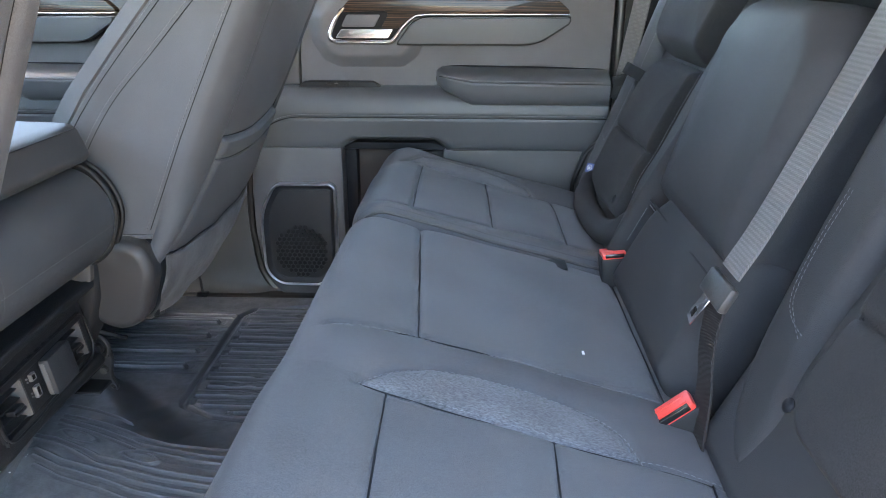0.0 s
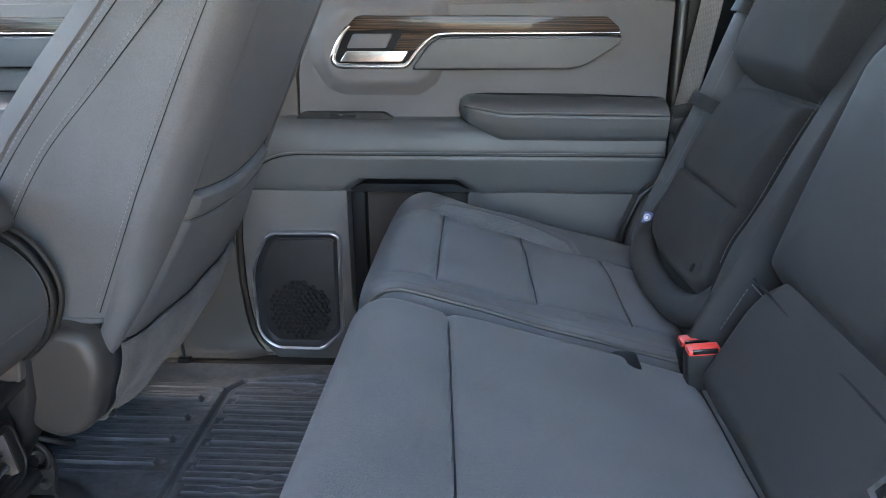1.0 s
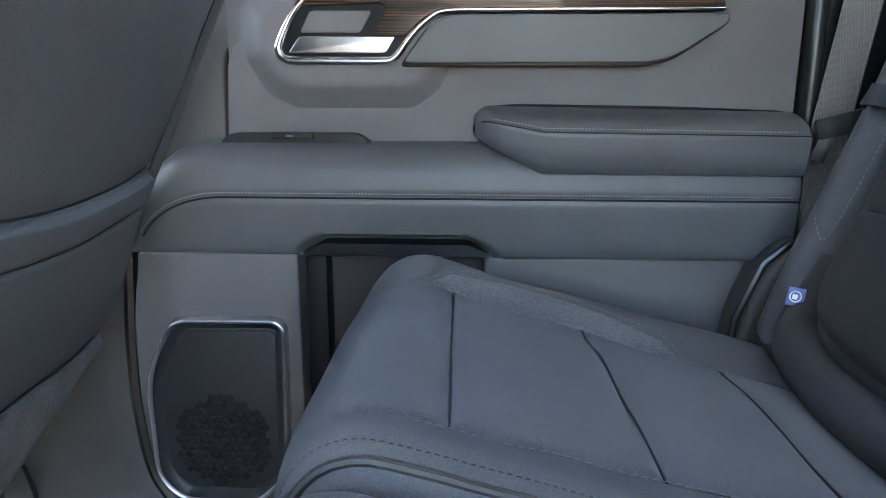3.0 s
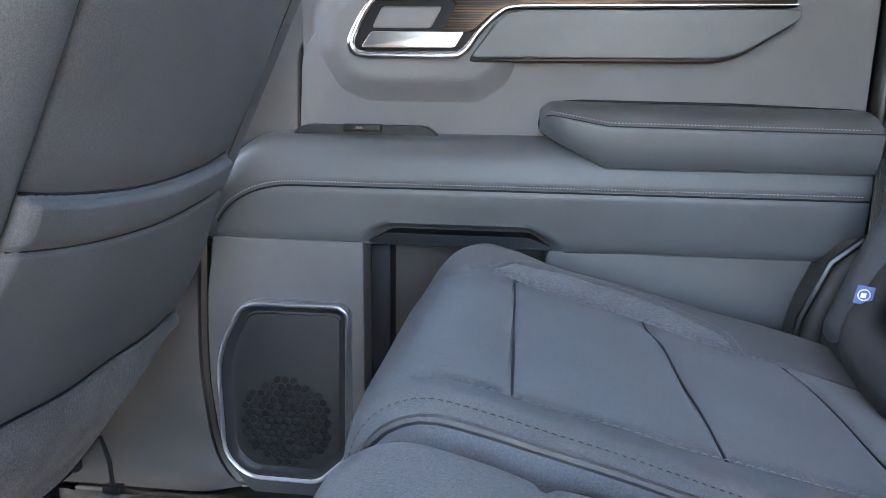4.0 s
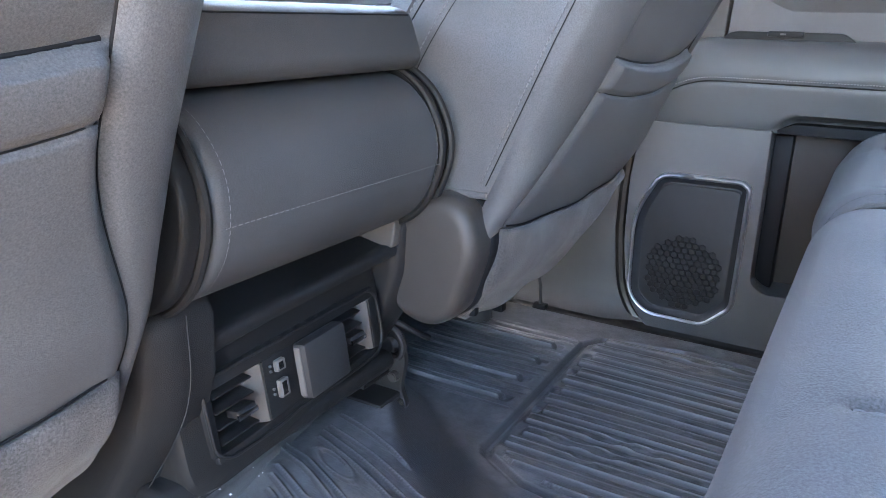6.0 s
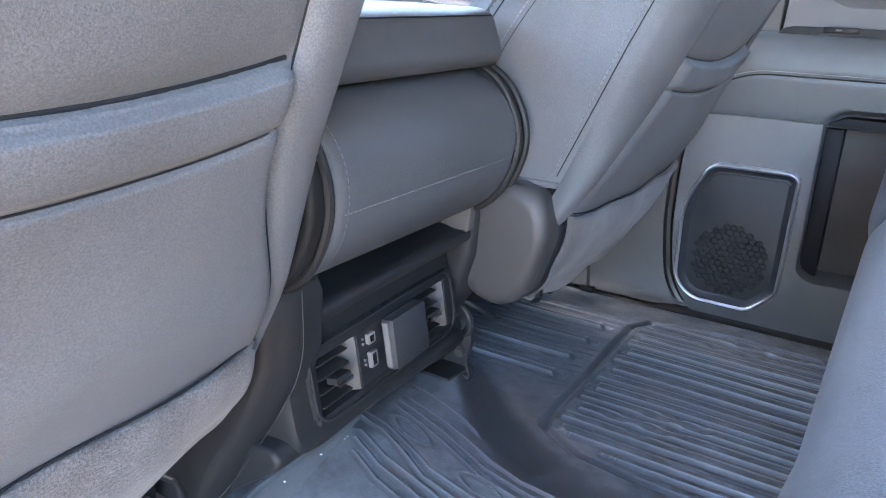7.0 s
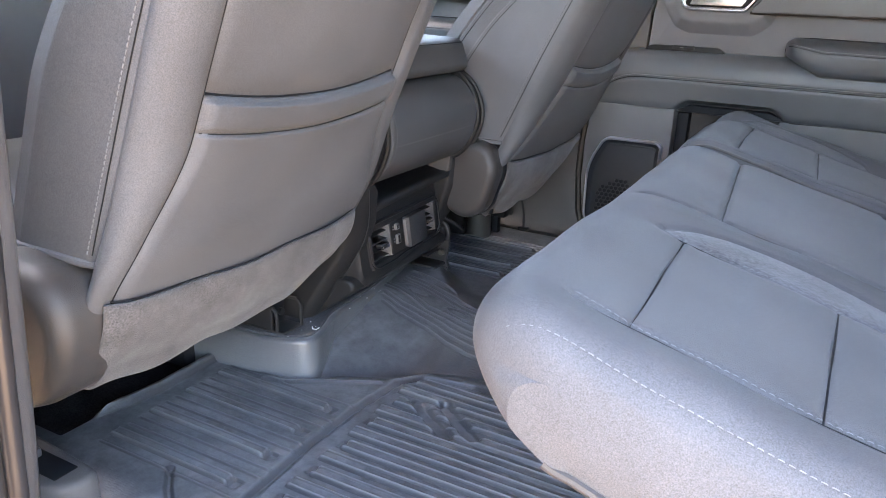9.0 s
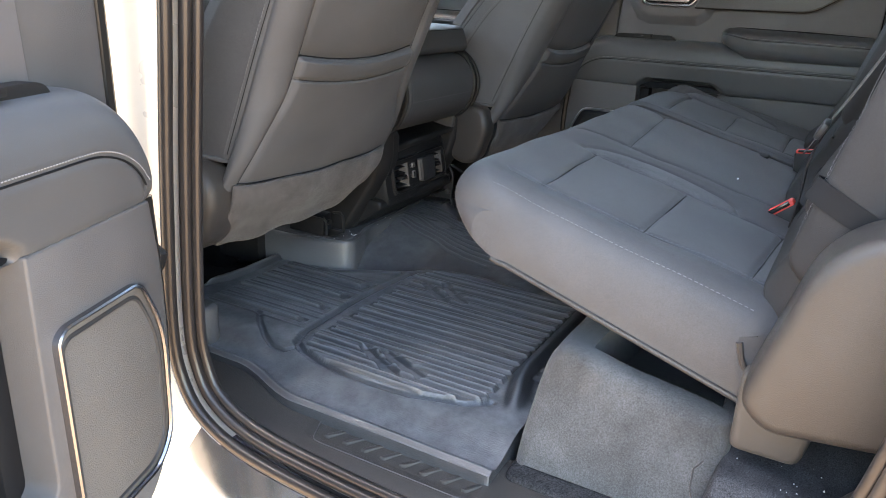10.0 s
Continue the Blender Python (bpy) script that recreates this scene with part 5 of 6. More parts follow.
def front_seat(s, dx, slope, label):
    """A front seat seen from behind, for the side s (1 passenger, -1 driver)."""
    root = thing("front_seat", label, "car seat", "front seats")
    c = 0.43
    top0 = 0.470 if s > 0 else 0.494        # upper edge of the map pocket
    zs = np.unique(np.concatenate([np.linspace(0.255, 0.34, 24), np.linspace(0.34, 1.0, 120), np.linspace(top0 - 0.05, top0 + 0.035, 70)]))
    seg = (10, 14, 14, 64, 14, 14, 10)
    rows, tags = [], []
    for z in zs:
        w = (0.234 if s > 0 else 0.217) - 0.03 * smooth(0.62, 1.0, z)
        wo = w - 0.030 if s > 0 else w
        wi = w if s > 0 else 0.233 - 0.018 * smooth(0.43, 0.31, z) - 0.03 * smooth(0.62, 1.0, z)
        low = np.clip(0.292 - z, 0, 1)
        xs = -0.431 + dx + slope * (z - 0.342) - low * 0.05
        thick = 0.165 - 0.055 * smooth(0.50, 0.72, z)
        if s > 0:
            thick = float(np.interp(z, [0.34, 0.44, 0.50, 0.565, 0.627, 0.712, 0.82, 1.0], [0.20, 0.225, 0.244, 0.23, 0.206, 0.172, 0.14, 0.115]))
        if z < 0.34:
            thick = 0.10
        wr = 0.163 + (0.052 if s > 0 else 0.049) * (1 - smooth(0.30, 0.47, z)) + 0.006 * smooth(0.55, 0.9, z)
        bev = 0.034 - 0.012 * (1 - smooth(0.27, 0.36, z))
        xf = xs - thick
        key = [(-wi + 0.012, xf + 0.015), (-wi, xf + 0.05), (-wi, xs), (-wr, xs + bev), (min(wr, wo - 0.004), xs + bev), (wo, xs), (wo, xf + 0.05), (wo - 0.012, xf + 0.015)]
        pts, tg = [], []
        for k in range(len(key) - 1):
            a, b = np.array(key[k]), np.array(key[k + 1])
            n = seg[k]
            for j in range(n):
                t = j / n
                p = a * (1 - t) + b * t
                if k in (2, 4):
                    nn = np.array((b[1] - a[1], a[0] - b[0]))
                    nn = nn / np.linalg.norm(nn)
                    if nn[1] < 0:
                        nn = -nn
                    p = p + nn * (0.015 * math.sin(math.pi * t) ** 0.7 - 0.003 * math.exp(-(min(t, 1 - t) / 0.05) ** 2))
                if k == 3:
                    u = 2 * t - 1
                    p = p + np.array((0, 0.010 * (1 - u * u) - 0.004 * math.exp(-((1 - abs(u)) * wr / 0.006) ** 2)))
                    # map pocket: an opening with a stitched band below it
                    dz = z - (top0 + 0.014 * u * u)
                    keep = 1 - smooth(0.95, 0.995, abs(u))
                    if dz >= 0:
                        d = -0.0075 * math.exp(-(dz / 0.012) ** 1.5) * (1 - smooth(0.0, 0.003, 0.003 - dz))
                    else:
                        d = 0.0075 * smooth(0.0, 0.007, -dz) + 0.0025 * math.sin(min(1.0, -dz / 0.034) * math.pi) - 0.0045 * math.exp(-((dz + 0.034) / 0.0028) ** 2) - 0.003 * smooth(-0.036, -0.12, dz)
                    p = p + np.array((0, keep * d))
                    p = p + np.array((0, 0.0012 * math.sin(z * 37 + u * 3) * math.sin(u * 5 + z * 11)))
                if k in (1, 5):
                    e = min(j, n - j) / n * np.linalg.norm(b - a)
                    p = p + np.array(((1 if k == 1 else -1) * 0.004 * math.exp(-(e / 0.006) ** 2), 0))
                pts.append(p)
                tg.append(k)
        pts.append(np.array(key[-1]))
        tg.append(len(key) - 2)
        rows.append([(p[1], s * (c + p[0]), z) for p in pts])
        tags.append(tg)
    P = np.array(rows)
    T = np.array(tags)[:-1, :-1]
    zc = (P[:-1, :-1, 2] + P[1:, 1:, 2]) / 2
    grid("back_panel", P, UPHOLSTERY, root, (T == 3) & (zc > top0 + 0.002), "rear panel above the map pocket", 45)
    grid("pocket", P, UPHOLSTERY, root, (T == 3) & (zc <= top0 + 0.002), "map pocket with a stitched band", 45)
    grid("inner_bolster", P, UPHOLSTERY, root, T == 2)
    grid("outer_bolster", P, UPHOLSTERY, root, T == 4)
    grid("inner_side", P, UPHOLSTERY, root, (T <= 1) & (zc > 0.337))
    grid("outer_side", P, UPHOLSTERY, root, (T >= 5) & (zc > 0.337))
    # rolled lower hem of the two side panels
    at = np.cumsum((0,) + seg)
    row = int(np.argmin(np.abs(zs - 0.340)))
    for ca, cb in ((0, at[2] + 1), (at[5], at[7])):
        tube("side_hem", [tuple(p) for p in P[row, ca:cb:2]], 0.0042, UPHOLSTERY, root, 8)
    # front of the backrest, and its rounded top
    k0 = row
    w0, w1 = P[k0:, 0], P[k0:, -1]
    mid = (w0 + w1) / 2 - np.array((0.02, 0, 0))
    grid("front_face", np.array([w0, mid, w1]), UPHOLSTERY, root)
    top = P[-1]
    cen = top.mean(0) + np.array((0, 0, 0.03))
    obj("top_roll", [*top, cen], [(i, (i + 1) % len(top), len(top)) for i in range(len(top))], UPHOLSTERY, root)
    # carpeted flap hanging below the back panel
    us, vs = np.linspace(0, 1, 70), np.linspace(0, 1, 26)
    U, V = np.meshgrid(us, vs, indexing="ij")
    ya, yb = (0.214, 0.622) if s > 0 else (-0.650, -0.222)
    zt = 0.292 + 0.010 * (2 * U - 1) ** 2
    zl = 0.180 + (0.085 * smooth(0.50, 1.0, U) ** 1.6 if s > 0 else 0.034 * smooth(0.66, 1.0, U) ** 1.6) + 0.004 * np.sin(U * 21) + 0.012 * smooth(0.05, 0.0, U)
    Zf = zt + (zl - zt) * V
    xs_row = np.array([np.interp(ya + (yb - ya) * q, np.sort(P[8, at[2]:at[5], 1]), P[8, at[2]:at[5], 0][np.argsort(P[8, at[2]:at[5], 1])]) for q in us])
    lean = 0.26 if s > 0 else 0.40
    Xf = xs_row[:, None] + slope * (zt - zs[8]) + 0.006 - lean * (zt - Zf) - 0.020 * V ** 3 + 0.006 * np.sin(math.pi * np.clip(V * 1.4, 0, 1)) + 0.0025 * np.sin(U * 17 + V * 3)
    Yf = ya + (yb - ya) * U - 0.012 * V * (1 - U) * (1 if s > 0 else 0.2)
    F = np.stack([Xf, Yf, Zf], -1)
    sheet("carpet_flap", F, 0.007, CARPET, root, "grey carpeted lower back flap")
    tube("flap_seam", [tuple(p + np.array((0.0005, 0, 0.003))) for p in F[1:-1:2, 0]], 0.0009, PIPING, root, 6)
    # stitching along the side seams
    for col, nrm in ((at[2] - 1, (0.3, -s, 0)), (at[5] + 1, (0.3, s, 0))):
        side = s * (-1 if col < at[4] else 1)
        pts = P[row + 2::3, col]
        stitches(pts + np.array((-0.004, side * 0.0006, 0)), root, nrm, 0.0044, 0.0020, 0.0008, 0.0008, SEAM_THREAD)
        tube("seam_cord", [tuple(p + np.array((0.002, side * 0.0002, 0))) for p in pts], 0.0007, PIPING, root, 6)
    for col in (at[3], at[4]):
        tube("seam_cord", [tuple(p) for p in P[2::3, col]], 0.0010, PIPING, root, 6)
    # dark seam under the pocket's band, and a dark cord as the opening's shadow
    cols = range(int(at[3]) + 1, int(at[4]), 2)
    for dz, rr, off in ((-0.0345, 0.0006, 0.0003), (0.0030, 0.0015, 0.0)):
        pts = []
        for cc in cols:
            u = 2 * (cc - at[3]) / seg[3] - 1
            zz = top0 + 0.014 * u * u + dz
            pts.append((np.interp(zz, zs, P[:, cc, 0]) + off, np.interp(zz, zs, P[:, cc, 1]), zz))
        tube("hem_seam_shade", pts, rr, PIPING, root, 6)
    # front bolster seams across the inner side
    if s > 0:
        for seam in ([(-0.549, 0.44), (-0.545, 0.50), (-0.500, 0.565), (-0.447, 0.627), (-0.370, 0.712), (-0.27, 0.82)],
                     [(-0.535, 0.42), (-0.531, 0.463), (-0.475, 0.549), (-0.401, 0.627), (-0.321, 0.711), (-0.22, 0.81)]):
            stitches([(x, 0.1958, z) for x, z in seam], root, (0, -1, 0), 0.0044, 0.0020, 0.0008, 0.0006, SEAM_THREAD)
            tube("seam_cord", [tuple(q) for q in spline([(x + 0.005, 0.1964, z - 0.003) for x, z in seam], 0.02)], 0.0008, PIPING, root, 6)
    # recliner covers
    cover = [(-0.503, 0.322), (-0.463, 0.346), (-0.418, 0.333), (-0.402, 0.288), (-0.430, 0.205), (-0.472, 0.184), (-0.520, 0.200), (-0.532, 0.262)]
    cover = [(-0.546 + (x + 0.532) * 0.93 + dx, z) for x, z in cover]
    if s > 0:
        prism("recliner_cover", fillet(cover, 0.034, 7), "y", 0.212, 0.161, COVER, root, 0.017, 7, "charcoal recliner cover")
        mx, mz = sum(p[0] for p in cover) / 8, sum(p[1] for p in cover) / 8
        # black rim in place of the cover's edge turned from the light
        prism("cover_edge_shade", fillet([(mx + (x - mx) * 1.06, mz + (z - mz) * 1.03) for x, z in cover], 0.037, 7), "y", 0.232, 0.198, PIPING, root, 0.008, 4)
        rbox("hinge_plate", (-0.56, 0.214, 0.19), (-0.452, 0.226, 0.345), PIPING, root, 0.004)
    big = [(x + dx, z) for x, z in ((-0.55, 0.345), (-0.462, 0.338), (-0.432, 0.310), (-0.428, 0.265), (-0.455, 0.20), (-0.54, 0.160), (-0.66, 0.150), (-0.66, 0.27))]
    if s < 0:
        prism("outer_cover", fillet(big, 0.036, 7), "y", s * 0.635, s * 0.697, COVER, root, 0.030, 8, "taupe plastic outer cover")
    # seat base, tracks and feet
    rbox("seat_base", (-1.05 + dx, min(s * 0.25, s * 0.62), 0.15), (-0.545 + dx, max(s * 0.25, s * 0.62), 0.35), PIPING, root, 0.04, 4)
    for y in (0.30, 0.60):
        rbox("track", (-1.02 + dx, min(s * y - 0.02, s * y + 0.02), 0.004), (-0.69 + dx, max(s * y - 0.02, s * y + 0.02), 0.16), STEEL, root, 0.004)
        rbox("foot", (-0.86 + dx, s * y - 0.03, -0.03), (-0.80 + dx, s * y + 0.03, 0.07), PIPING, root, 0.008)
    return root


front_seat(1, 0.0, 0.47, "dark grey front passenger seat with map pocket")
front_seat(-1, -0.058, 0.42, "dark grey driver seat with map pocket and carpet flap")


def wiring_stub():
    """What shows under the passenger seat: a wire stay, a dark latch and the round foot of the track."""
    w = thing("seat_wire", "thin dark wire stay under the passenger seat", "wire")
    tube("stay", [(-0.579, 0.724, 0.004), (-0.580, 0.722, 0.045), (-0.586, 0.716, 0.085), (-0.600, 0.700, 0.105)], 0.0032, STEEL, w, 8)
    rbox("clip", (-0.592, 0.716, 0.0), (-0.566, 0.732, 0.010), PLASTIC, w, 0.002)
    k = thing("seat_latch", "dark steel latch under the passenger seat", "latch")
    rbox("body", (-0.660, 0.655, 0.046), (-0.608, 0.690, 0.086), PIPING, k, 0.004)
    rbox("tooth", (-0.622, 0.680, 0.050), (-0.600, 0.694, 0.070), STEEL, k, 0.002)
    rbox("post", (-0.652, 0.664, -0.02), (-0.630, 0.684, 0.050), PIPING, k, 0.003)
    f = thing("track_end_cap", "grey rounded plastic end cap of the passenger seat track", "end cap", "end caps of the seat tracks")
    bm = bmesh.new()
    bmesh.ops.create_cone(bm, cap_ends=True, segments=28, radius1=0.036, radius2=0.030, depth=0.07)
    bmesh.ops.bevel(bm, geom=[e for e in bm.edges if e.verts[0].co.z > 0 and e.verts[1].co.z > 0], offset=0.008, segments=3, affect="EDGES")
    bmesh.ops.transform(bm, matrix=pose(-0.668, 0.622, 0.035), verts=bm.verts)
    part("cap", bm, TAUPE, f)


wiring_stub()

# ---- centre console ----


def centre_seat():
    """The centre front seat, folded down as an armrest."""
    root = thing("centre_armrest", "dark leatherette folded centre seat above the console", "armrest")
    lid = [(-1.0, 0.531), (-0.60, 0.531), (-0.520, 0.529), (-0.505, 0.524), (-0.490, 0.482), (-0.500, 0.470), (-1.0, 0.470)]
    prism("lid", fillet(lid, 0.008, 5), "y", -0.150, 0.158, SHADED_VINYL, root, 0.006, 4, both=True)
    tube("lid_seam", [(-0.5045, y, 0.5215) for y in np.linspace(-0.143, 0.150, 8)], 0.0008, PIPING, root, 6)
    # rolled lower cushion
    prof = spline([(-0.60, 0.468), (-0.545, 0.470), (-0.500, 0.460), (-0.470, 0.430), (-0.461, 0.395), (-0.470, 0.355), (-0.498, 0.322), (-0.54, 0.305), (-0.60, 0.305)], 0.006)
    ys = np.concatenate([np.linspace(-0.150, -0.12, 10), np.linspace(-0.115, 0.112, 40), np.linspace(0.117, 0.147, 10)])
    ins = roundover(ys + 0.150, 0.012) + roundover(0.147 - ys, 0.012)
    cen = np.array((-0.56, 0.388))
    P = np.zeros((len(prof), len(ys), 3))
    for j, (y, d) in enumerate(zip(ys, ins)):
        v = cen - prof
        q = prof + v / np.linalg.norm(v, axis=1)[:, None] * d
        P[:, j] = np.stack([q[:, 0], np.full(len(q), y), q[:, 1]], -1)
    D = np.abs(P[..., 2] - 0.378)
    P[..., 0] -= 0.0025 * np.exp(-(D / 0.003) ** 2) * (P[..., 0] > -0.5)
    grid("roll", P, SHADED_VINYL, root)
    stitches([(-0.4635, y, 0.3795) for y in np.linspace(-0.14, 0.15, 12)], root, (1, 0, 0), 0.004, 0.002, 0.0004, 0.0002, THREAD)
    for y in (-0.138, 0.136):
        stitches([(q[0] + 0.001, y, q[1]) for q in prof[6:-6:3]], root, (1, 0, 0.1), 0.004, 0.0022, 0.0004, 0.0003, THREAD)
    # end caps with raised rims
    for y0, y1, rims in ((-0.152, -0.172, (-0.156,)), (0.147, 0.176, (0.151, 0.170))):
        cap = fillet([(-0.70, 0.478), (-0.545, 0.482), (-0.486, 0.457), (-0.457, 0.395), (-0.484, 0.326), (-0.54, 0.298), (-0.70, 0.298)], 0.045, 7)
        prism("end_cap", [(p[0] - 0.004, p[1]) for p in cap], "y", y0, y1, PLASTIC, root, 0.006, 3)
        for ry in rims:
            tube("cap_rim", [(p[0], ry, p[1]) for p in cap], 0.0042, PLASTIC, root, 8, True)
    return root


centre_seat()


def console():
    root = thing("rear_console", "black plastic rear console with vents and charging ports", "console")
    # local frame on the rear face: x out of it, y across, z up
    M = Matrix.Translation((-0.523, 0.0, 0.214)) @ pose(0, 0, 0, 0, -9, 3.6)

    def box(name, lo, hi, mat, par, bevel=0.003, label="", turn=None):
        return rbox(name, lo, hi, mat, par, bevel, 2, label, M if turn is None else M @ turn)

    def slab(name, poly, x0, x1, mat, par, bevel=0.004, label=""):
        ob = prism(name, poly, "x", x0, x1, mat, par, bevel, 3, label)
        ob.data.transform(M)
        return ob
    # body, lip and the shallow tray behind it
    outline = [(-0.150, -0.075), (-0.152, 0.050), (0.152, 0.062), (0.150, -0.030), (0.128, -0.062), (0.06, -0.072)]
    slab("body", fillet(outline, [0.03, 0.006, 0.006, 0.02, 0.02, 0.02], 5), -0.13, -0.022, CONSOLE, root, 0.001)
    grid("tray", np.array([[(x, y, z + 0.010 * (y + 0.15) / 0.3) for y in np.linspace(-0.140, 0.150, 12)] for x, z in ((-0.518, 0.262), (-0.5165, 0.270), (-0.522, 0.275), (-0.532, 0.2745), (-0.56, 0.280), (-0.64, 0.294))]), CONSOLE, root)
    slab("lip", fillet([(-0.138, 0.044), (-0.138, 0.058), (0.142, 0.068), (0.142, 0.054)], 0.005, 3), -0.03, 0.006, CONSOLE, root, 0.005)
    frame_p = [(-0.128, 0.026), (0.120, 0.024), (0.132, 0.014), (0.134, -0.036), (0.120, -0.050), (-0.020, -0.048), (-0.050, -0.051), (-0.112, -0.049), (-0.126, -0.037)]

    def about(poly, n=140):
        """The points of an outline at even angles round its middle."""
        q = np.array(poly + poly[:1])
        q = np.concatenate([np.linspace(a, b, 12, endpoint=False) for a, b in zip(q[:-1], q[1:])]) - np.array((0.0, -0.012))
        w = np.arctan2(q[:, 1], q[:, 0])
        o = np.argsort(w)
        g = np.linspace(-math.pi, math.pi, n)
        r = np.interp(g, w[o], np.hypot(q[:, 0], q[:, 1])[o], period=2 * math.pi)
        return np.stack([r * np.cos(g), r * np.sin(g) - 0.012], -1)
    big, small = about(fillet(outline, [0.03, 0.006, 0.006, 0.02, 0.02, 0.02], 5)), about(fillet(frame_p, 0.010, 4))
    loops = [(big, -0.024), (big, -0.014), (blend(big, small, 0.12), -0.009), (blend(big, small, 0.5), -0.007), (blend(big, small, 0.97), -0.006), (small, -0.002)]
    grid("surround", np.array([[M @ Vector((x, y, z)) for y, z in loop] for loop, x in loops]), CONSOLE, root, None, "", 40)
    tube("panel_frame", [M @ Vector((0.0005, y, z)) for y, z in fillet(frame_p, 0.010, 4)], 0.0018, CONSOLE, root, 8, True)
    # the flat panel between and round the sunk vents
    for y0, y1, z0, z1 in ((-0.124, 0.130, 0.014, 0.0245), (-0.122, 0.124, -0.0495, -0.0425), (-0.126, -0.118, -0.0425, 0.014), (-0.054, 0.050, -0.0425, 0.014), (0.119, 0.1325, -0.0425, 0.014)):
        box("panel", (-0.022, y0, z0), (-0.001, y1, z1), CONSOLE, root, 0.0008)
    # side posts running down to the floor
    for s_, y0, y1, low in ((-1, -0.180, -0.114, 0.0), (1, 0.150, 0.188, 0.13)):
        stations = [(0.318, -0.528, 1.0), (0.314, -0.512, 1.0), (0.300, -0.505, 1.0), (0.25, -0.508, 1.0), (0.20, -0.524, 1.0), (0.12, -0.568, 1.0), (0.06, -0.602, 0.95), (0.0, -0.615, 0.9)]
        rows = []
        for z, x, k in stations:
            z = max(z, low)
            sh = -0.030 * smooth(0.22, 0.05, z) if s_ < 0 else 0.0
            ins = 0.010 if z > 0.316 else 0.0
            loop = fillet([(x - 0.09, y0 + sh + ins), (x - 0.012, y0 + sh + ins), (x, y0 + sh + 0.025 + ins), (x, y1 + sh - ins - 0.004), (x - 0.008, y1 + sh - ins), (x - 0.09, y1 + sh - ins)], 0.01, 4)
            rows.append([(p[0], p[1], z) for p in loop])
        P = np.array(rows + [rows[-1]])[:-1]
        P = np.concatenate([P, P[:, :1]], 1)
        cap = P[0].mean(0)
        grid("side_post", np.concatenate([np.repeat(cap[None, None], P.shape[1], 1), P], 0), CONSOLE, root)
    # paler cord along the post's seam paints the highlight on its edge
    tube("post_seam_glint", spline([(-0.5040, -0.146, 0.308), (-0.5042, -0.148, 0.25), (-0.5205, -0.155, 0.20), (-0.5645, -0.176, 0.12), (-0.585, -0.188, 0.088)], 0.01), 0.0005, SPEAKER, root, 6)
    prism("corner_trim", fillet([(-0.60, 0.276), (-0.516, 0.282), (-0.512, 0.316), (-0.520, 0.322), (-0.60, 0.318)], 0.006, 3), "y", 0.152, 0.140, TAUPE, root, 0.004)
    prism("skirt", fillet([(-0.70, 0.16), (-0.522, 0.158), (-0.516, 0.142), (-0.596, 0.080), (-0.70, 0.076)], 0.008, 3), "y", -0.170, 0.150, CONSOLE, root, 0.006, 3, both=True)
    # sunk vents with slats, side cheek and tab
    for y0, y1, z0, z1, tab in ((-0.117, -0.055, -0.042, 0.0135, -0.090), (0.051, 0.118, -0.042, 0.0135, 0.080)):
        v = box("vent", (-0.0235, y0, z0), (-0.0195, y1, z1), GLOSS, root, 0.0005, "sunk air vent")
        wide = 0.24 * (y1 - y0)
        for k in range(4):
            z = z0 + (z1 - z0) * (0.12 + 0.25 * k)
            box("slat", (-0.017, y0 + 0.001, -0.0010), (-0.001, y1 - wide, 0.0010), CONSOLE, v, 0.0006, turn=pose(0, 0, z, 0, 14, 0))
        obj("cheek", [M @ Vector(p) for z in (z0 + 0.0005, z1 - 0.0005) for p in ((-0.018, y1 - wide, z), (-0.0008, y1 - 0.003, z), (-0.0008, y1, z), (-0.018, y1, z))], [(0, 1, 5, 4), (1, 2, 6, 5), (4, 5, 6, 7), (0, 3, 2, 1), (0, 4, 7, 3), (2, 3, 7, 6)], COVER, v, False, "grey vent cheek")
        zt = z0 + (z1 - z0) * 0.49
        half = 0.19 * (y1 - y0)
        box("tab", (-0.006, tab - half, zt - 0.003), (0.0075, tab + half, zt + 0.0045), PLASTIC, v, 0.002, "black vent tab")
        box("tab_edge", (0.0060, tab - half, zt - 0.0045), (0.0092, tab + half, zt + 0.0010), CHROME, v, 0.0008, "bright edge")
    # charging ports and the outlet cover
    for z, h in ((0.004, 0.0055), (-0.018, 0.0085)):
        u = box("usb_port", (-0.001, -0.0420, z - h), (0.0045, -0.0300, z + h), PALE, root, 0.0014, "silver edged charging port")
        box("opening", (0.0016, -0.0398, z - h + 0.0022), (0.0050, -0.0335, z + h - 0.0022), GLOSS, u, 0.0006)
        for k in range(2):
            box("mark", (-0.001, -0.0475, z - 0.004 + 0.005 * k), (0.0010, -0.0455, z - 0.002 + 0.005 * k), TRIM, root, 0.0)
    fl = box("outlet_flap", (0.0, -0.016, -0.040), (0.017, 0.050, 0.016), SPEAKER, root, 0.005, "hinged power outlet cover")
    box("flap_edge", (0.004, -0.0174, -0.036), (0.0105, -0.0150, 0.012), PALE, fl, 0.001)
    return root


console()

# ---- floor mat, sill ----


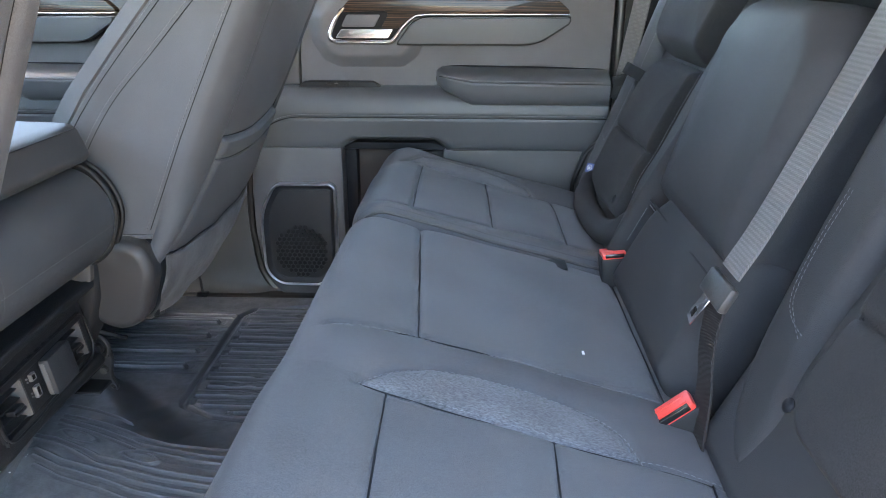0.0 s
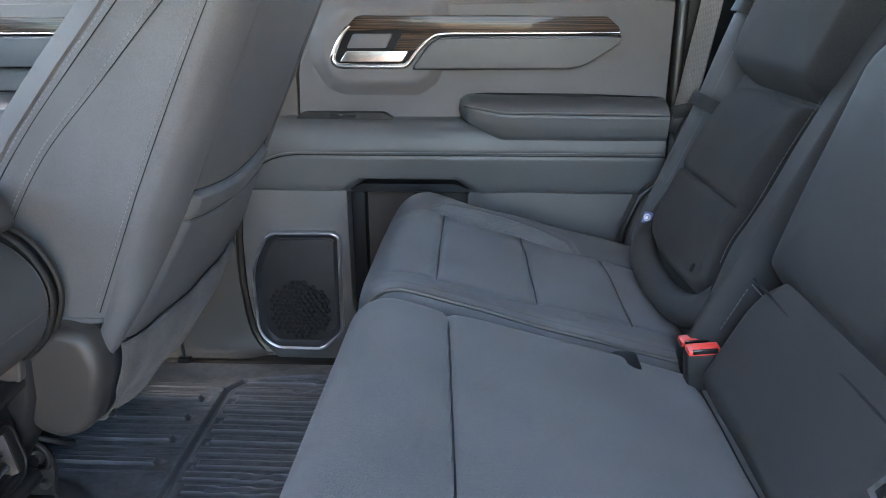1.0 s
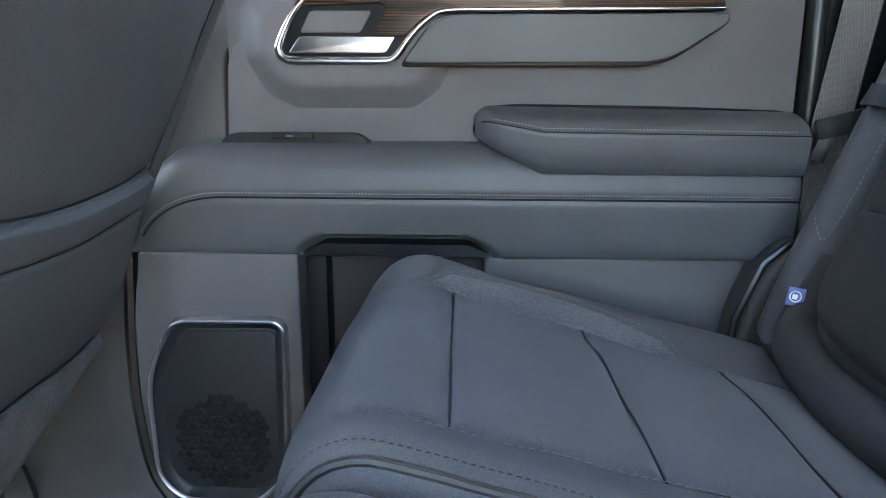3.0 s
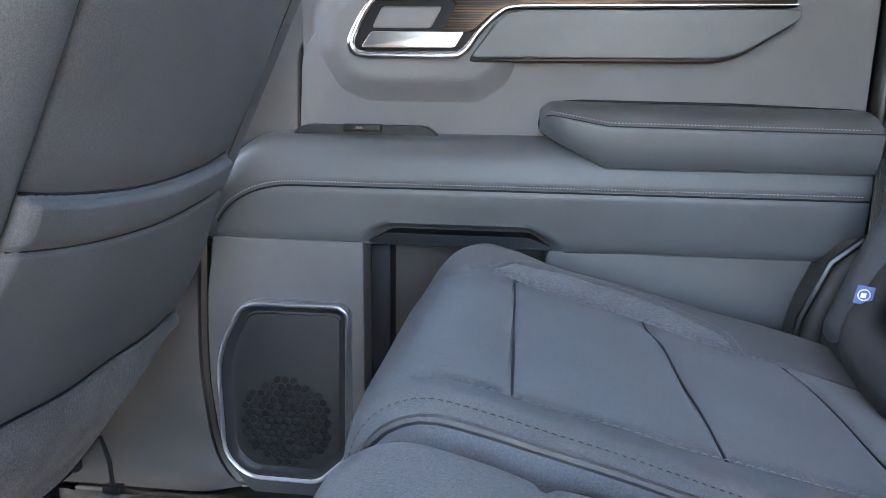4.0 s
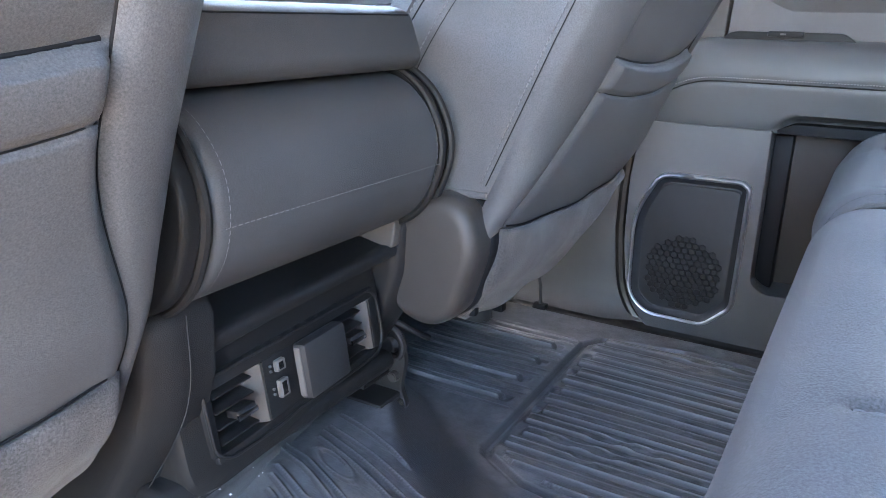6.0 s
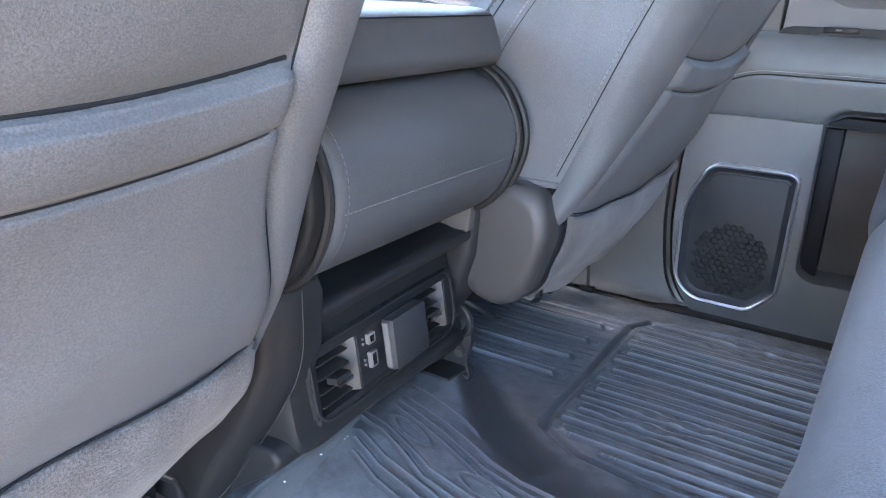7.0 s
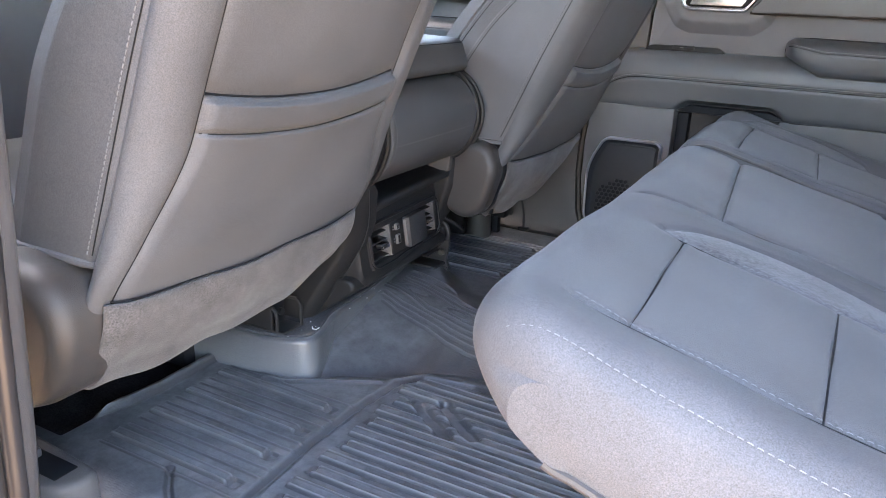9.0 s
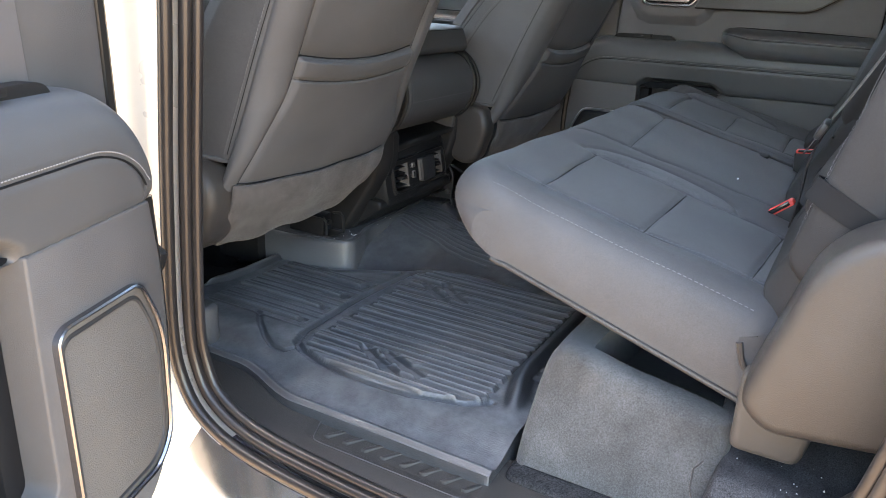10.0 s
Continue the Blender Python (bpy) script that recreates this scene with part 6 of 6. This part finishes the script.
# plan lines of the moulded mat: foot of the tunnel on the driver side, top and bottom of its slope on the passenger side
FOOT_NEAR = [(-0.86, -0.287), (-0.61, -0.287), (-0.56, -0.274), (-0.503, -0.236), (-0.445, -0.207), (-0.42, -0.184), (-0.40, -0.156), (-0.36, -0.134), (-0.307, -0.126), (-0.244, -0.133), (0.04, -0.150)]
BROW_FAR = [(-0.86, 0.30), (-0.58, 0.290), (-0.531, 0.212), (-0.458, 0.121), (-0.384, 0.081), (-0.307, 0.074), (0.04, 0.07)]
FOOT_FAR = [(-0.86, 0.36), (-0.597, 0.338), (-0.51, 0.286), (-0.47, 0.270), (-0.441, 0.232), (-0.383, 0.198), (-0.303, 0.188), (0.04, 0.186)]
CHANNEL_NEAR = [(-0.05, -0.158), (-0.20, -0.150), (-0.307, -0.143), (-0.385, -0.160), (-0.415, -0.195), (-0.427, -0.30), (-0.429, -0.41), (-0.421, -0.55), (-0.408, -0.589), (-0.382, -0.607), (-0.336, -0.624), (-0.285, -0.632), (-0.221, -0.635), (-0.15, -0.631), (-0.061, -0.606), (-0.03, -0.580)]
CHANNEL_FAR = [(-0.10, 0.196), (-0.231, 0.196), (-0.303, 0.198), (-0.383, 0.207), (-0.441, 0.240), (-0.449, 0.258), (-0.450, 0.415), (-0.453, 0.62), (-0.43, 0.655), (-0.30, 0.675), (-0.12, 0.668)]
HOOK = [(-0.545, -0.535), (-0.518, -0.564), (-0.475, -0.597), (-0.445, -0.612), (-0.412, -0.618), (-0.396, -0.606)]
CUTS = [[(-0.356, -0.235), (-0.32, -0.262), (-0.280, -0.289)], [(-0.316, -0.222), (-0.28, -0.250), (-0.243, -0.277)], [(-0.290, -0.546), (-0.25, -0.570), (-0.206, -0.590)], [(-0.254, -0.538), (-0.21, -0.558), (-0.162, -0.577)]]
STRIPES = [[(-0.570, 0.115), (-0.52, 0.103), (-0.456, 0.082)], [(-0.565, 0.088), (-0.49, 0.070), (-0.419, 0.047), (-0.385, 0.046), (-0.275, 0.067)], [(-0.564, 0.076), (-0.49, 0.055), (-0.416, 0.030), (-0.328, 0.030), (-0.20, 0.045)],
           [(-0.560, 0.064), (-0.49, 0.043), (-0.416, 0.017), (-0.328, 0.013), (-0.20, 0.02)], [(-0.594, 0.035), (-0.543, 0.025), (-0.465, -0.007), (-0.386, -0.013), (-0.20, -0.015)], [(-0.585, 0.024), (-0.540, 0.013), (-0.465, -0.018), (-0.386, -0.024), (-0.20, -0.026)],
           [(-0.563, 0.0), (-0.513, -0.018), (-0.41, -0.034), (-0.30, -0.038), (-0.20, -0.04)], [(-0.560, -0.012), (-0.513, -0.030), (-0.41, -0.046), (-0.30, -0.050), (-0.20, -0.052)], [(-0.550, -0.028), (-0.505, -0.045), (-0.41, -0.060), (-0.30, -0.064)]]
OVALS = [((-0.547, 0.046), (-0.487, 0.024)), ((-0.437, 0.008), (-0.384, 0.001))]


def mat_height(X, Y):
    """Height of the moulded floor mat over the plan."""
    line = lambda pts: np.interp(X, [p[0] for p in pts], [p[1] for p in pts])
    fn, bf, ff = line(FOOT_NEAR), line(BROW_FAR), line(FOOT_FAR)
    floor = 0.020 * (1 - smooth(-0.12, 0.12, Y))
    top = 0.034 + 0.042 * smooth(-0.16, -0.56, X)
    # tunnel: an easy slope down to a crease on the driver side, whose outer wall rises to the floor; a hollow slope to the passenger side
    cn = fn + 0.034 * smooth(-0.61, -0.55, X) * smooth(-0.14, -0.30, X)
    low = 0.020 - 0.42 * (cn - fn)
    near = low + (top - low) * np.clip((Y - cn) / -cn, 0, 1) ** 0.9
    near = np.where(Y < cn, 0.020 - 0.42 * (Y - fn), near)
    u = np.clip((Y - bf + 0.06) / (ff - bf + 0.06), 0, 1)
    far = top * (1 - u * u * (3 - 2 * u)) * (1 - 0.25 * u)
    z = np.where(Y < 0, np.where(Y < fn, floor, near), far)
    on_floor = (Y < fn - 0.006) | (Y > ff + 0.006)
    side = Y > 0
    yc = np.where(side, Y, -Y + 0.064)
    xc = np.where(side, 0.0, 0.030)             # the driver-side fields lie further back
    # forward field: raised bars that stop at square notches, faint ribs between them
    fa = on_floor & (X - xc > -0.70) & (X - xc < -0.466) & (yc > 0.345) & (yc < 0.64)
    fa &= np.where(side, True, (Y > -0.555))
    ph = (yc - 0.381) / 0.0665
    k = ph - np.round(ph)
    z = z + fa * (X - xc < -0.492) * (0.0040 * np.exp(-(k / 0.11) ** 10) + 0.0030 * np.exp(-((np.abs(k) - 0.095) / 0.018) ** 2))
    z = z + fa * 0.0024 * np.exp(-((np.abs(k) - 0.36) / 0.035) ** 4)
    # rear field: closer bars
    bow = np.interp(X, [-0.42, -0.408, -0.382, -0.336, -0.285, -0.15, -0.061, -0.03], [-0.56, -0.585, -0.60, -0.617, -0.625, -0.624, -0.599, -0.575])
    ra = np.where(side, (X > -0.436) & (X < -0.10) & (yc > 0.215) & (yc < 0.650) & (Y > ff + 0.024), (X > -0.414) & (X < -0.040) & (Y > bow) & (Y < fn - 0.030))
    ph2 = (yc - 0.377) / 0.03325
    k2 = ph2 - np.round(ph2)
    even = np.round(ph2) % 2 == 0
    start = np.where(even, -0.424, -0.434) + np.where(side, 0.0, 0.036)
    z = z + ra * (X > start) * (0.0048 * np.exp(-(k2 / 0.27) ** 10) + 0.0036 * np.exp(-((np.abs(k2) - 0.23) / 0.040) ** 2))
    # slanting cuts across the ribs near both ends of the rear field
    cut = near_lines(X, Y, CUTS)
    m = np.exp(-(cut / 0.0105) ** 6) * ra
    cut = near_lines(X + 0.02, -Y + 0.064, [[(x, y) for x, y in c] for c in CUTS])
    m = np.maximum(m, 0.25 * np.exp(-(cut / 0.0105) ** 6) * ra)
    z = z * (1 - m) + (floor - 0.0045) * m
    # channels round the fields and square notches at the ends of the bars
    ch = near_lines(X, Y, [CHANNEL_NEAR, CHANNEL_FAR])
    z = z - 0.0085 * np.exp(-(ch / 0.0062) ** 8)
    for j in range(4):
        yy = 0.381 + 0.0665 * j
        for xx, sh, hx in ((-0.485, 0.0, 0.008), (-0.431, -0.006, 0.006)):
            z = z - 0.0042 * np.exp(-((X - xc - xx - np.where(side, 0.0, 0.012) * (hx < 0.007)) / hx) ** 8 - ((yc - yy - sh) / 0.009) ** 8) * on_floor
    z = z - 0.0050 * np.exp(-(near_lines(X, Y, [HOOK]) / 0.0045) ** 6)
    # thin proud lip where the floor meets the crease
    lip = near_lines(X, Y, [[(-0.60, -0.298), (-0.56, -0.286), (-0.503, -0.249), (-0.452, -0.222), (-0.436, -0.212)]])
    z = z + 0.0042 * np.exp(-(lip / 0.0032) ** 4)
    # lengthwise stripes and two long oval rings on the tunnel
    z = z + 0.0042 * np.exp(-(near_lines(X, Y, STRIPES) / 0.0021) ** 4)
    for (xa, ya), (xb, yb) in OVALS:
        d = math.hypot(xb - xa, yb - ya)
        p, q = ((X - xa) * (xb - xa) + (Y - ya) * (yb - ya)) / d / d - 0.5, ((Y - ya) * (xb - xa) - (X - xa) * (yb - ya)) / d
        e = np.sqrt((2 * p) ** 2 + (q / 0.0095) ** 2)
        z = z + 0.0028 * np.exp(-((e - 1) / 0.16) ** 4)
    # raised ledge along the front edge of the driver-side half, with the mat's end beyond it
    front = near_lines(X, Y, [[(-0.800, -0.54), (-0.735, -0.505), (-0.716, -0.455), (-0.710, -0.40), (-0.712, -0.28)]])
    z = z + 0.011 * np.exp(-(front / 0.009) ** 4) * (Y < -0.2)
    z = z - 0.060 * smooth(-0.724, -0.738, X) * (Y < -0.27) * (Y > -0.56)
    # outer edge falling to the sill, with its thin rim
    edge = -0.722 + 0.047 * smooth(-0.30, -0.47, X)
    z = z - 0.020 * smooth(edge + 0.10, edge + 0.02, Y)
    z = z + 0.005 * smooth(0.010, 0.0, np.abs(Y - edge - 0.010))
    # thick rolled ridge across the rear, before the last ribbed strip
    z = z + 0.020 * np.exp(-((X + 0.022 - 0.03 * smooth(-0.45, -0.62, Y)) / 0.013) ** 2) * smooth(-0.62, -0.53, Y)
    z = z + 0.003 * (X > 0.0) * (Y > -0.5) * np.exp(-((ph2 - np.round(ph2)) / 0.27) ** 8)
    z = z + 0.0010 * np.sin(X * 13 + Y * 7) * np.sin(Y * 11)
    return z


def floor_mat():
    xs, ys = np.arange(-0.86, 0.040, 0.0036), np.arange(-0.726, 0.722, 0.0015)
    X, Y = np.meshgrid(xs, ys, indexing="ij")
    Z = mat_height(X, Y)
    P = np.stack([X, Y, Z], -1)
    root = thing("floor_mat", "black ribbed all-weather rubber floor mat, dusty", "floor mat")
    rim_y = -0.722 + 0.047 * smooth(-0.30, -0.47, xs)
    P[..., 1] = np.maximum(P[..., 1], rim_y[:, None])
    grid("moulding", P, RUBBER, root, None, "", 75)
    # thickness: skirt round the rim
    loop = [*P[:, 0], *P[-1, 1:], *P[-2::-1, -1], *P[0, -2:0:-1]]
    low = [(p[0], p[1], -0.03) for p in loop]
    n = len(loop)
    obj("rim", [*loop, *low], [(i, (i + 1) % n, n + (i + 1) % n, n + i) for i in range(n)], RUBBER, root)


floor_mat()


def track_cover():
    """Carpeted platform round the console foot, its moulded wall, and the seat bracket on it."""
    t = thing("tunnel_platform", "dark speckled carpet strip with moulded rubber edge under the console", "floor trim")
    out = [(-0.84, -0.300), (-0.66, -0.294), (-0.590, -0.280), (-0.536, -0.254), (-0.548, -0.205), (-0.570, -0.150), (-0.568, -0.10), (-0.574, 0.0), (-0.600, 0.150), (-0.84, 0.16)]
    rr = [0.01, 0.03, 0.05, 0.03, 0.03, 0.04, 0.04, 0.05, 0.02, 0.01]
    prism("wall", fillet(out, rr, 6), "z", 0.0, 0.083, RUBBER, t, 0.009, 4)
    cx, cy = -0.72, -0.09
    prism("carpet", fillet([(cx + (x - cx) * 0.945, cy + (y - cy) * 0.95) for x, y in out], rr, 6), "z", 0.07, 0.0865, GRIT, t, 0.003, 2, "dark speckled carpet")
    rnd = random.Random(5)
    verts, faces = [], []
    for _ in range(16):
        x, y, s = -0.60 + rnd.random() * 0.045, -0.27 + rnd.random() * 0.27, 0.0005 + 0.0008 * rnd.random()
        o = len(verts)
        verts += [(x - s, y - s, 0.0866), (x + s, y - s, 0.0866), (x + s, y + s, 0.0866), (x - s, y + s, 0.0866), (x, y, 0.0866 + s)]
        faces += [(o, o + 1, o + 4), (o + 1, o + 2, o + 4), (o + 2, o + 3, o + 4), (o + 3, o, o + 4)]
    obj("specks", verts, faces, WHITE, t, False, kind="stuff")
    tube("clip", [(-0.563, -0.219, 0.088), (-0.558, -0.226, 0.0885), (-0.551, -0.225, 0.0885), (-0.552, -0.216, 0.088)], 0.0009, WHITE, t, 6)
    k = thing("seat_bracket", "dark steel seat mounting bracket on the carpet", "bracket")
    rbox("base_plate", (-0.70, -0.268, 0.086), (-0.582, -0.222, 0.091), STEEL, k, 0.002)
    rbox("side_plate", (-0.70, -0.268, 0.090), (-0.605, -0.263, 0.128), STEEL, k, 0.002)
    tube("rolled_edge", [(-0.605, -0.2655, 0.128), (-0.598, -0.2655, 0.122), (-0.596, -0.2655, 0.108), (-0.596, -0.2655, 0.088)], 0.0030, STEEL, k, 8)
    rbox("housing", (-0.70, -0.255, 0.090), (-0.612, -0.226, 0.132), PIPING, k, 0.004)
    tube("loop", [(-0.612, -0.222, 0.130), (-0.592, -0.222, 0.132), (-0.584, -0.222, 0.124), (-0.582, -0.222, 0.088)], 0.0030, STEEL, k, 8)
    bm = bmesh.new()
    bmesh.ops.create_cone(bm, cap_ends=True, segments=16, radius1=0.006, radius2=0.006, depth=0.008)
    bmesh.ops.transform(bm, matrix=pose(-0.610, -0.240, 0.112, 0, 90, 0), verts=bm.verts)
    part("bolt", bm, STEEL, k)
    f = thing("track_bracket", "dark steel seat bracket with bolts beside the console", "bracket")
    prism("plate", fillet([(-0.600, 0.055), (-0.600, 0.150), (-0.560, 0.165), (-0.540, 0.158), (-0.533, 0.120), (-0.540, 0.085), (-0.530, 0.060), (-0.545, 0.050)], 0.008, 3), "y", 0.200, 0.192, STEEL, f, 0.0015)
    rbox("arm", (-0.600, 0.150, 0.072), (-0.540, 0.196, 0.080), STEEL, f, 0.003)
    rbox("shelf", (-0.600, 0.140, 0.100), (-0.556, 0.196, 0.106), STEEL, f, 0.003)
    for x, z, r in ((-0.553, 0.140, 0.011), (-0.548, 0.100, 0.008), (-0.575, 0.115, 0.009), (-0.540, 0.066, 0.006)):
        bm = bmesh.new()
        bmesh.ops.create_cone(bm, cap_ends=True, segments=16, radius1=r, radius2=r * 0.8, depth=0.010)
        bmesh.ops.bevel(bm, geom=bm.edges[:], offset=0.0012, segments=2, affect="EDGES")
        bmesh.ops.transform(bm, matrix=pose(x, 0.189, z, 90, 0, 0), verts=bm.verts)
        part("bolt", bm, COVER, f)
    tube("hook", spline([(-0.560, 0.186, 0.168), (-0.541, 0.184, 0.165), (-0.531, 0.184, 0.148), (-0.536, 0.184, 0.132), (-0.548, 0.184, 0.130)], 0.004), 0.0042, STEEL, f, 8)
    tube("cable", spline([(-0.575, 0.180, 0.185), (-0.545, 0.186, 0.176), (-0.520, 0.200, 0.160), (-0.515, 0.215, 0.150)], 0.006), 0.004, PIPING, f, 8)


track_cover()


def track_end():
    """Grey end of the outer seat track beside the sill."""
    t = thing("track_end_cap", "grey plastic end cap of the driver seat track", "end cap", "end caps of the seat tracks")
    prism("cap", fillet([(-0.70, -0.690), (-0.575, -0.685), (-0.548, -0.66), (-0.55, -0.625), (-0.70, -0.615)], 0.018, 5), "z", 0.0, 0.072, TRIM, t, 0.010, 3)
    rbox("slot", (-0.66, -0.668, 0.066), (-0.575, -0.636, 0.0735), PIPING, t, 0.003)
    rbox("clip", (-0.652, -0.660, 0.072), (-0.628, -0.644, 0.084), SATIN, t, 0.003, 2, "bright metal clip")


track_end()


def sill():
    """Scuff plate along the near doorway."""
    r = thing("scuff_plate", "black plastic door sill scuff plate with ribs", "sill plate")
    prof = spline([(-0.640, -0.03), (-0.652, -0.014), (-0.68, -0.012), (-0.76, -0.020), (-0.80, -0.032), (-0.815, -0.055), (-0.818, -0.09)], 0.006)
    xs = np.linspace(-0.66, 0.46, 150)
    P = np.zeros((len(prof), len(xs), 3))
    for j, x in enumerate(xs):
        lift = 0.05 * smooth(-0.36, -0.50, x) ** 2 * smooth(-0.73, -0.79, prof[:, 0]) + 0.14 * smooth(0.30, 0.48, x) ** 2
        P[:, j] = np.stack([np.full(len(prof), x), prof[:, 0], prof[:, 1] + lift], -1)
    inset = ((P[..., 0] > -0.25) & (P[..., 0] < 0.03) & (P[..., 1] < -0.695) & (P[..., 1] > -0.755))
    P[..., 2] -= 0.003 * inset
    grid("plate", P, COVER, r, sharp=30)
    rim = fillet([(-0.262, -0.690), (0.040, -0.690), (0.030, -0.760), (-0.235, -0.760)], 0.01, 4)
    tube("rim", [(p[0], p[1], -0.0125 - 0.10 * max(0, -0.68 - p[1])) for p in rim], 0.0012, TRIM, r, 6, True)
    for k in range(8):
        x = -0.225 + 0.033 * k
        prism("chevron", fillet([(x, -0.745), (x + 0.009, -0.745), (x + 0.034, -0.708), (x + 0.024, -0.708)], 0.002, 2), "z", -0.03, -0.0165, COVER, r, 0.002, 2)


sill()


def rear_floor():
    c = thing("floor_rug", "dark gritty carpet beside the bench foot", "carpet")
    prism("carpet_piece", fillet([(0.045, -0.70), (0.50, -0.70), (0.50, 0.70), (0.045, 0.70)], 0.02), "z", -0.03, -0.006, CARPET_DARK, c, 0.006)
    ys, xs = np.linspace(-0.74, -0.44, 60), np.linspace(0.285, 0.52, 50)
    Y, X = np.meshgrid(ys, xs, indexing="ij")
    Z = -0.01 + 0.090 * smooth(-0.735, -0.665, Y) * smooth(0.283, 0.31, X) + 0.03 * smooth(-0.62, -0.50, Y) + 0.002 * np.sin(X * 50) * np.sin(Y * 41)
    grid("carpet_mound", np.stack([X, Y, Z], -1), GRIT, c, None, "gritty carpet with pale specks")
    rnd = random.Random(9)
    verts, faces = [], []
    for _ in range(26):
        x, y, s = 0.31 + rnd.random() * 0.14, -0.66 + rnd.random() * 0.14, 0.0005 + 0.0010 * rnd.random() ** 3
        z = 0.080 + 0.03 * float(smooth(-0.62, -0.50, y))
        o = len(verts)
        verts += [(x - s, y - s, z), (x + s, y - s, z), (x + s, y + s, z), (x - s, y + s, z), (x, y, z + 2 * s)]
        faces += [(o, o + 1, o + 4), (o + 1, o + 2, o + 4), (o + 2, o + 3, o + 4), (o + 3, o, o + 4)]
    obj("specks", verts, faces, WHITE, c, False, kind="stuff")
    tube("trim_wire", [(0.290, -0.655, 0.084), (0.282, -0.668, 0.078), (0.284, -0.690, 0.066), (0.296, -0.710, 0.046), (0.310, -0.722, 0.03)], 0.0014, COVER, c, 8)


rear_floor()
